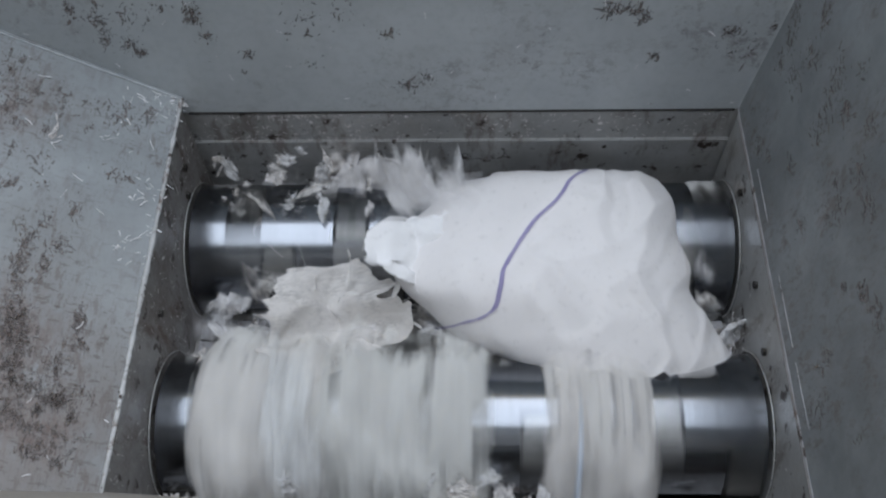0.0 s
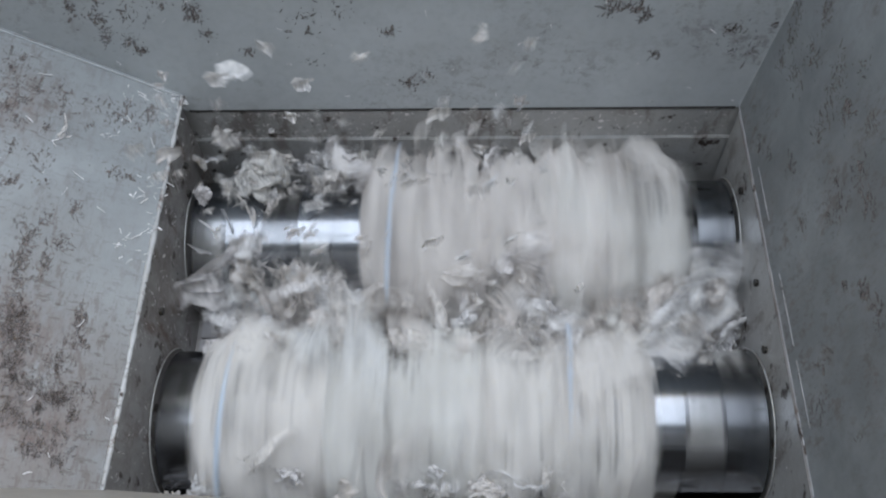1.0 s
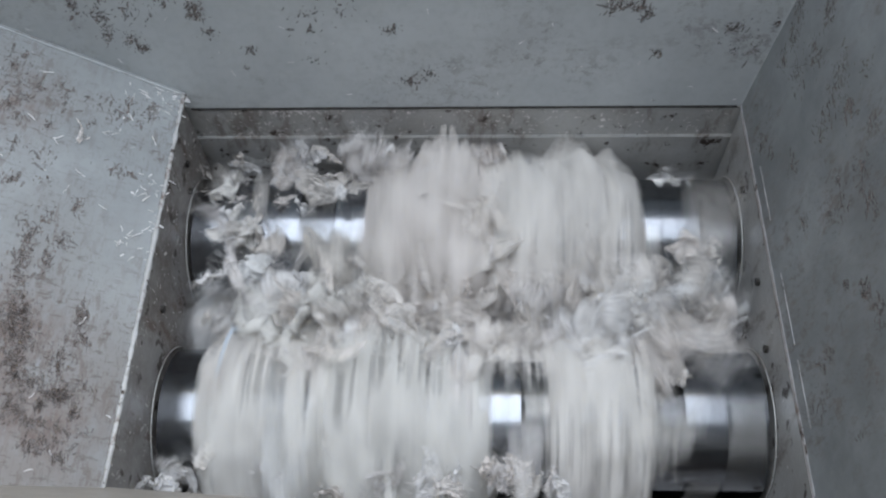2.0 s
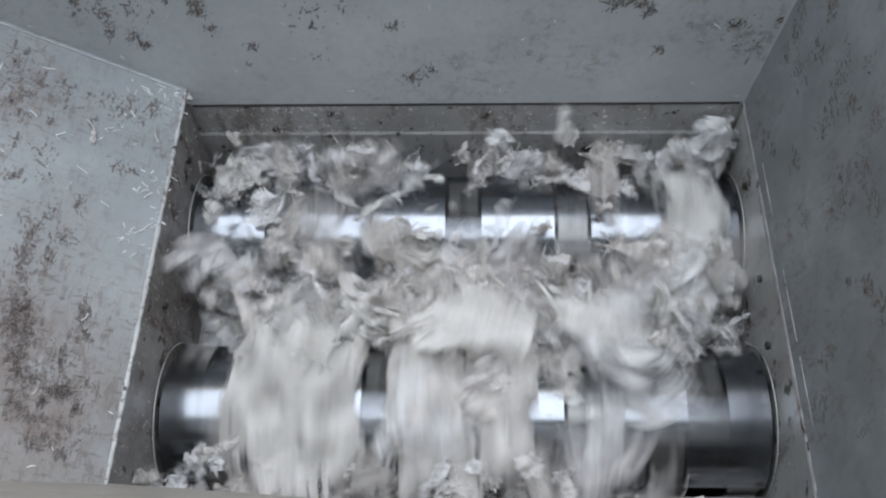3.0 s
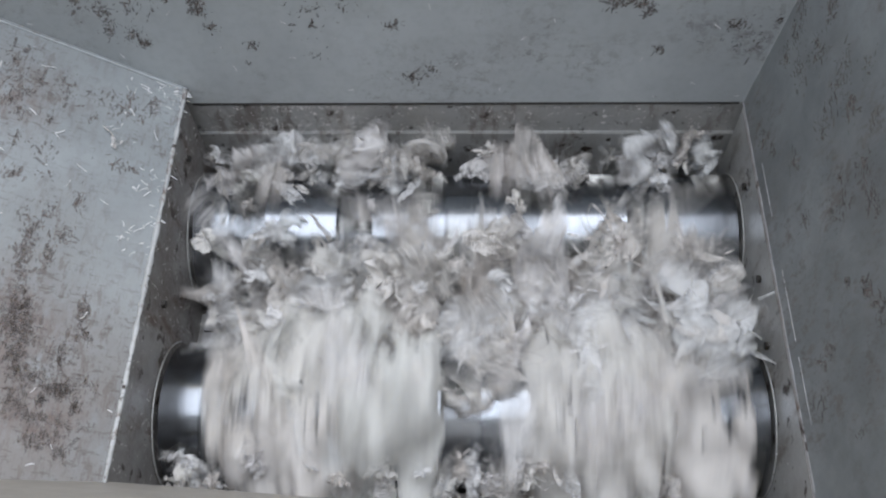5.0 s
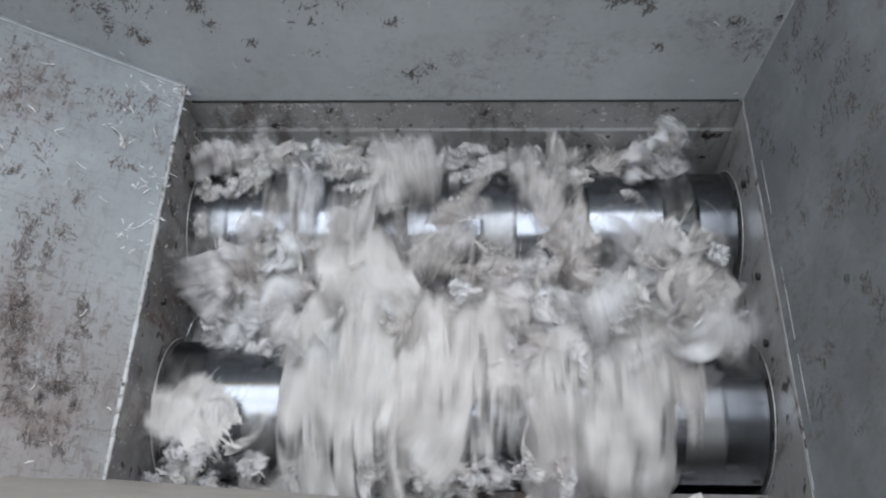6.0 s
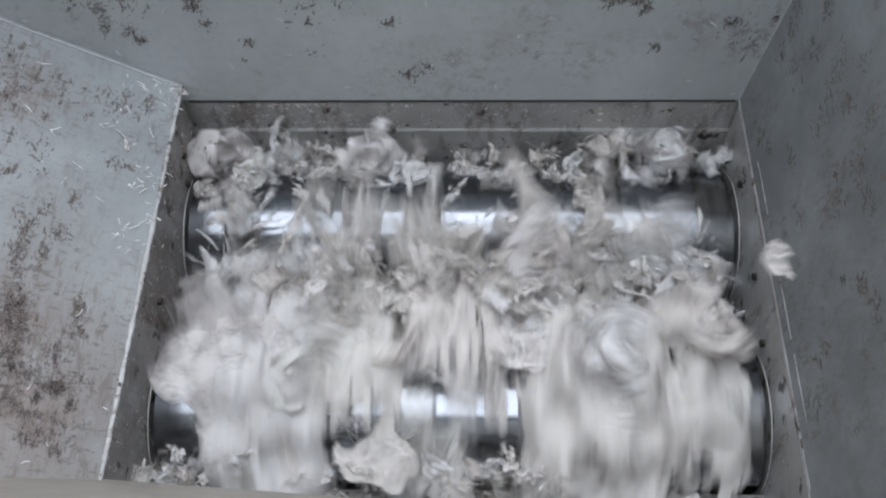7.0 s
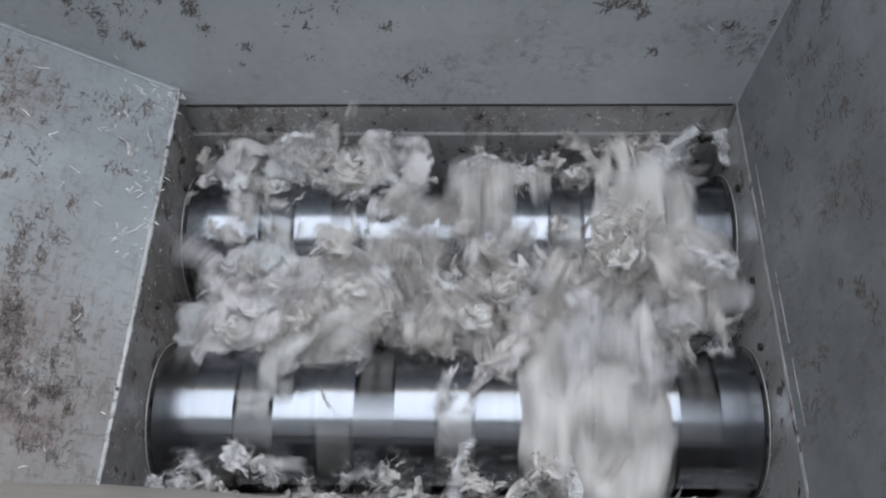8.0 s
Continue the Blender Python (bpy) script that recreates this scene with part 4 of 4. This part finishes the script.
WEAR_SIDE_B = [(0.146, 0.145, 0.018, 0.022, 8), (0.272, 0.057, 0.021, 0.018, 8), (0.030, 0.275, 0.012, 0.009, 7), (0.005, 0.345, 0.019, 0.021, 14), (-0.060, 0.344, 0.035, 0.019, 14), (-0.013, 0.253, 0.028, 0.038, 14),
               (0.027, 0.144, 0.022, 0.019, 9), (-0.183, 0.275, 0.012, 0.010, 16), (-0.237, 0.294, 0.032, 0.016, 14), (-0.147, 0.227, 0.005, 0.006, 3), (-0.239, 0.122, 0.014, 0.025, 10), (-0.303, 0.076, 0.022, 0.035, 14),
               (-0.390, 0.171, 0.007, 0.009, 4)]


def wear(name, label, patches, place, normal, along, seed):
    """Ragged flecks, thin as worn paint, strewn round each patch of a plate."""
    r2 = random.Random(seed)
    n = Vector(normal).normalized()
    u = Vector(along).normalized()
    v = n.cross(u)
    bm = bmesh.new()
    for a, b, sa, sb, count in patches:
        for k in range(int(count * 3.6)):
            p = Vector(place(a + r2.gauss(0, sa * 0.62), max(0.004, b + r2.gauss(0, sb * 0.62)))) + n * 0.0012
            big = r2.random() < 0.16
            ln = r2.uniform(0.003, 0.006) * (1.9 if big else 0.8)
            ln *= 1.25
            wd = ln * r2.uniform(0.12, 0.42)
            ang = r2.gauss(0, 0.35) + (math.pi / 2 if r2.random() < 0.2 else 0)
            e = u * math.cos(ang) + v * math.sin(ang)
            f = n.cross(e)
            ring = []
            for i in range(9):
                c = 2 * math.pi * i / 9
                w = r2.uniform(0.45, 1.15)
                ring.append(bm.verts.new(p + e * ln * w * math.cos(c) + f * wd * w * math.sin(c)))
            bm.faces.new(ring)
    return tagged(part(name, bm, M_wear, smooth=False), label, "paint wear", kind="stuff")


cs, sn = math.cos(radians(TILT)), math.sin(radians(TILT))
wear("wear_marks", "brown rubbed patches on the grey chute plate", WEAR_CHUTE_REAR + WEAR_CHUTE_FORE * 2,
     lambda y, h: (-0.607 - h * cs, y, LEFT_Z + h * sn), (sn, 0, cs), (0, 1, 0), 41)
wear("wear_marks", "brown rubbed patches on the grey hopper wall", WEAR_BACK_A + WEAR_BACK_B,
     lambda x, h: (x, BACK + 0.123 * h, RIM + h), (0, -1, 0.123), (0.4, 0.1, 0.9), 42)
wear("wear_marks", "dark scuffed patches on the grey side wall", WEAR_SIDE_A + WEAR_SIDE_B,
     lambda y, h: (0.612 + 0.146 * h, y, RIM + h), (-1, 0, 0.146), (0, 1, 0.2), 43)
structure(ragged_bead("trim_chute_weld", (-0.615, BACK - 0.002, LEFT_Z + 0.006), (-0.615 - 0.55, BACK + 0.036, LEFT_Z + 0.006 + 0.55 * SLOPE), 0.0032, M_weld, 21), "pale painted weld along the chute plate")


# ---- movement ----
def wrap_rows(sign, since, till, offset, speed):
    """Turning with the rotor, or slipping on it; taken on and dropped only while the piece is underneath."""
    out, on = [], since <= 0
    for i in range(121):
        t = i / 15
        ang = sign * speed * t + offset
        if on != (since <= t <= till) and abs(ang % 360 - 180) <= 30:
            on = not on
        out.append((t, pose(0, sign * AXIS_Y, AXIS_Z if on else LOW, ang if on else 180)))
    return out


def drift(k, t, f):
    return noise.noise(Vector((k * 3.7, t * f, 1.3)))


def settle(k, t):
    """The scraps before and behind the rotors gather with time."""
    return 0.16 * min(1, max(0, (k * 0.37) % 1 * 3.5 - 0.7 - t - (9 if k > 59 else 0)) * 3)


def level(t):
    """How high the heap between the rotors stands."""
    return min(1.0, 0.45 + 0.5 * t / 2.8)


def motions():
    walk(rotor_back, [(i / 15, pose(0, AXIS_Y, AXIS_Z, SPIN * i / 15)) for i in range(121)])
    walk(rotor_front, [(i / 15, pose(0, -AXIS_Y, AXIS_Z, -SPIN * i / 15)) for i in range(121)])
    for kind, ob, *d in MOVES:
        if kind == "wrap":
            sign, since, till, offset, speed = d
            walk(ob, wrap_rows(sign, since, till, offset, speed))
        elif kind == "sack":
            walk(ob, [(0, pose(0, AXIS_Y, AXIS_Z)), (0.034, pose(0, AXIS_Y - 0.003, AXIS_Z - 0.003, 1)), (0.1, pose(-0.02, AXIS_Y - 0.03, AXIS_Z - 0.03, 12, 0, 2)), (0.2, pose(-0.02, AXIS_Y - 0.06, AXIS_Z - 0.07, 26, 0, 3)),
                      (0.3, pose(0, AXIS_Y - 0.05, AXIS_Z - 0.10, 40, 0, 3)), (0.4, pose(0, AXIS_Y - 0.06, AXIS_Z - 0.22, 58)), (0.5, pose(0, AXIS_Y - 0.1, AXIS_Z - 0.36, 75)),
                      (0.6, pose(0, AXIS_Y - 0.15, LOW + 0.03, 90)), (8, pose(0, AXIS_Y - 0.15, LOW + 0.03, 90))])
        elif kind == "surge":
            when, x, y, z, tilt, turn = d
            gone = pose(x, 0.0, 0.62, tilt, 0, turn)
            way = -0.06 if y < -0.02 else 0.06
            steps = [(when - 0.45, gone), (when - 0.2, pose(x, y * 0.4, 1.0, tilt + 70, 0, turn - 25)), (when - 0.1, pose(x - 0.02, y + way, z - 0.04, tilt + 30, 8, turn - 12)), (when, pose(x, y, z, tilt, 0, turn)),
                     (when + 0.1, pose(x + 0.02, y - way, z - 0.03, tilt - 28, -8, turn + 12)), (when + 0.25, pose(x, y * 0.4, 1.0, tilt - 60, 0, turn + 25)), (when + 0.45, gone)]
            start = steps[3][1] if when < 0.1 else steps[1][1] if when < 0.5 else gone
            walk(ob, [(0, start)] + [r for r in steps if 0.03 < r[0] < 7.97] + [(8, gone)])
        elif kind == "toss":
            when, x, y, z, k = d
            rows = []
            for i in range(81):
                t = i / 10
                f = t - when
                h = z + 0.5 * f - 4.9 * f * f
                if h > 1.0:
                    rows.append((t, pose(x + 0.3 * f * (-1) ** k, y + (0.25 * f if f < 0 else -0.3 * f), h, 300 * f + 40 * k, 200 * f, 70 * k)))
                else:
                    rows.append((t, pose(x, 0.0, 0.985, 300 * max(-0.3, min(0.3, f)) + 40 * k, 0, 70 * k)))
            walk(ob, rows)
        elif kind == "orbit":
            sign, x, k = d
            sp = random.Random(500 + k)
            speed, r0, ph = sign * sp.uniform(380, 620), sp.uniform(0.175, 0.215), sp.uniform(0, 360)
            since = sp.uniform(1.2, 2.6) if k % 4 else -1
            till = 7.05 if sign < 0 and x < 0.12 and k % 6 else 9
            rows, on = [], k % 4 == 0
            edge = 0.55 - 0.17 * ob.scale.x
            for i in range(121):
                t = i / 15
                a = speed * t + ph
                if abs(a % 360 - 180) < 30 and on != (since < t < till):
                    on = not on
                if not on:
                    a = 180
                rr = r0 if on else 0.45
                rows.append((t, pose(max(-edge, min(edge, x + 0.06 * drift(k, t, 0.8))), sign * AXIS_Y - rr * math.sin(radians(a)), AXIS_Z + rr * math.cos(radians(a)), a, 0, ph)))
            walk(ob, rows)
        elif kind == "fly":
            k, = d
            sp = random.Random(900 + k)
            x, y = sp.uniform(-0.5, 0.5), sp.uniform(-0.05, 0.1)
            first = sp.uniform(2.2, 3.7)
            starts = [1.0 - first / 9.8 + sp.uniform(-0.10, 0.07) if k % 3 else sp.uniform(0, 3)]
            if k % 3:
                x = sp.uniform(-0.5, 0.1)
            while starts[-1] < 8:
                starts.append(starts[-1] + sp.uniform(1.4, 4.5))
            rows, t0, n = [], -9, 0
            vx, vy, vz = 0, 0, 0
            for i in range(81):
                t = i / 10
                if n < len(starts) and t >= starts[n]:
                    t0, n = starts[n], n + 1
                    vx, vy, vz = sp.uniform(-0.35, 0.35), sp.uniform(0.0, 0.42), first if n == 1 and k % 3 else sp.uniform(1.5, 2.6)
                f = t - t0
                h = vz * f - 4.9 * f * f
                if h > -0.05 and f < 1:
                    rows.append((t, pose(x + vx * f, min(y + vy * f, 0.38), 1.06 + h, 500 * f, 260 * f, 300 * f)))
                else:
                    rows.append((t, pose(x, y, 0.99, 0, 0, 0)))
            walk(ob, rows)
        else:
            x, y, u, k = d
            rows = []
            sp = random.Random(k * 17 + len(kind))
            ax, tw, ph = sp.uniform(340, 660), sp.uniform(-150, 150), sp.uniform(0, 360)
            for i in range(81):
                t = i / 10
                if kind == "pile":
                    edge = 0.53 if k >= 1000 else 0.49
                    p = (max(-edge, min(edge, x + 0.14 * drift(k, t, 1.6))), y + 0.15 * drift(k + 200, t, 3.4), 0.98 + 0.20 * u * level(t) - (0.11 * max(0, 1 - t / 1.1) if k < 1000 else 0) + 0.10 * drift(k + 400, t, 3.2))
                    r = (ph + ax * t * (1 if y > 0 else -1), tw * t, ph * 2)
                else:
                    p = (x + 0.12 * drift(k + 50, t, 1.3), y + (0.03 * drift(k + 70, t, 2.0) if kind == "rear" else 0), 1.10 + 0.07 * u + 0.07 * drift(k + 90, t, 2.4) - settle(k, t) - (0.16 * min(1, max(0, 2.4 - t) * 3) if kind == "rear" and x > 0.2 else 0))
                    r = (ph + ax * 0.8 * t, tw * t, ph)
                rows.append((t, pose(*p, *r)))
            walk(ob, rows)
    # rags that can be told apart
    under = pose(-0.3, 0.0, 0.62)
    walk(rag_late, [(0, under), (6.75, under), (6.9, pose(-0.42, -0.14, 1.1, 30, 0, 20)), (7.0, pose(-0.43, -0.20, 1.20, 35, 10, 10)), (7.1, pose(-0.46, 0.04, 1.22, 50, 0, 0)),
                    (7.2, pose(-0.44, 0.12, 1.22, 25, 0, -10)), (7.3, pose(-0.42, 0.09, 1.25, 20, 0, -8)), (7.5, pose(-0.40, 0.06, 1.25, 25, 5, 0)), (7.6, pose(-0.385, -0.01, 1.17, 32, 5, 12)),
                    (7.7, pose(-0.38, -0.02, 1.15, 36, 5, 14)), (8.0, pose(-0.41, -0.04, 1.09, 50, 0, 20))])
    walk(rag_late_two, [(0, under), (6.8, under), (6.95, pose(-0.5, -0.1, 1.0, 70)), (7.1, pose(-0.5, -0.02, 1.16, 60, 0, 30)), (7.3, pose(-0.50, -0.06, 1.18, 60, 0, 20)),
                        (7.5, pose(-0.48, -0.09, 1.17, 55, 0, 0)), (7.7, pose(-0.46, -0.05, 1.12, 45, 0, -20)), (8.0, pose(-0.48, -0.03, 1.05, 60, 0, -40))])
    walk(rag_side, [(0, under), (3.7, under), (3.85, pose(-0.54, -0.25, 1.05, 70, 0, 0)), (4.0, pose(-0.565, -0.24, 1.31, 12, 8, 12)), (4.1, pose(-0.57, -0.10, 1.27, 10, 10, 5)), (4.2, pose(-0.565, 0.02, 1.21, 10, 10, -5)),
                    (4.4, pose(-0.545, -0.01, 1.20, 12, 5, -8)), (4.5, pose(-0.54, -0.045, 1.20, 12, 5, -6)), (4.7, pose(-0.53, -0.12, 1.12, 40, 0, 0)), (4.9, pose(-0.5, -0.02, 0.9, 80)), (5.1, under), (8, under)])
    walk(rag_early, [(0, under), (0.45, under), (0.6, pose(-0.2, 0.0, 1.0, 70)), (0.7, pose(-0.20, 0.10, 1.20, 40, 0, 10)), (0.8, pose(-0.20, 0.15, 1.24, 20, 0, 15)), (0.9, pose(-0.2, 0.08, 1.2, 60, 0, 20)),
                     (1.0, pose(-0.15, -0.02, 1.14, 100, 0, 20)), (1.2, pose(-0.3, -0.1, 1.14, 60, 0, 60)), (1.5, pose(-0.32, -0.06, 1.17, 30, 0, 90)), (1.7, pose(-0.3, -0.05, 1.12, 60, 0, 110)), (2.2, under), (8, under)])
    walk(rag_start, [(0, pose(-0.26, -0.04, 1.13, 20, 0, 8)), (0.1, pose(-0.26, -0.03, 1.12, 24, 0, 6)), (0.2, pose(-0.26, -0.02, 1.11, 28, 0, 4)), (0.3, pose(-0.25, -0.01, 1.09, 40, 0, 0)), (0.5, pose(-0.25, 0, 1.02, 60)), (0.8, under), (8, under)])
    walk(rag_corner, [(0, under), (5.3, under), (5.6, pose(-0.50, -0.05, 1.0, 60)), (5.8, pose(-0.52, -0.12, 1.17, 30, 0, 40)), (6.0, pose(-0.51, -0.29, 1.18, 10, 0, 80)), (6.2, pose(-0.50, -0.31, 1.17, 0, 0, 110)),
                      (6.5, pose(-0.47, -0.35, 1.14, -20, 0, 150)), (6.7, pose(-0.40, -0.33, 1.14, -20, 0, 190)), (7.0, pose(-0.16, -0.34, 1.13, 10, 0, 230)), (7.3, pose(-0.15, -0.36, 1.05, 20, 0, 260)), (8, pose(-0.15, -0.37, 0.98, 30, 0, 280))])
    slide = [(0, -0.795, 0), (0.5, -0.791, 0), (1, -0.782, 0), (1.5, -0.766, 10), (3, -0.734, 25), (3.5, -0.724, 30), (4, -0.715, 30), (4.5, -0.706, 35),
             (6, -0.681, 40), (6.5, -0.673, 40), (7, -0.667, 42), (7.5, -0.663, 44), (8, -0.658, 45)]
    walk(clump, [(t, pose(x, 0.222, LEFT_Z + (-0.607 - x) * SLOPE + 0.012, 0, 0, r)) for t, x, r in slide])


motions()
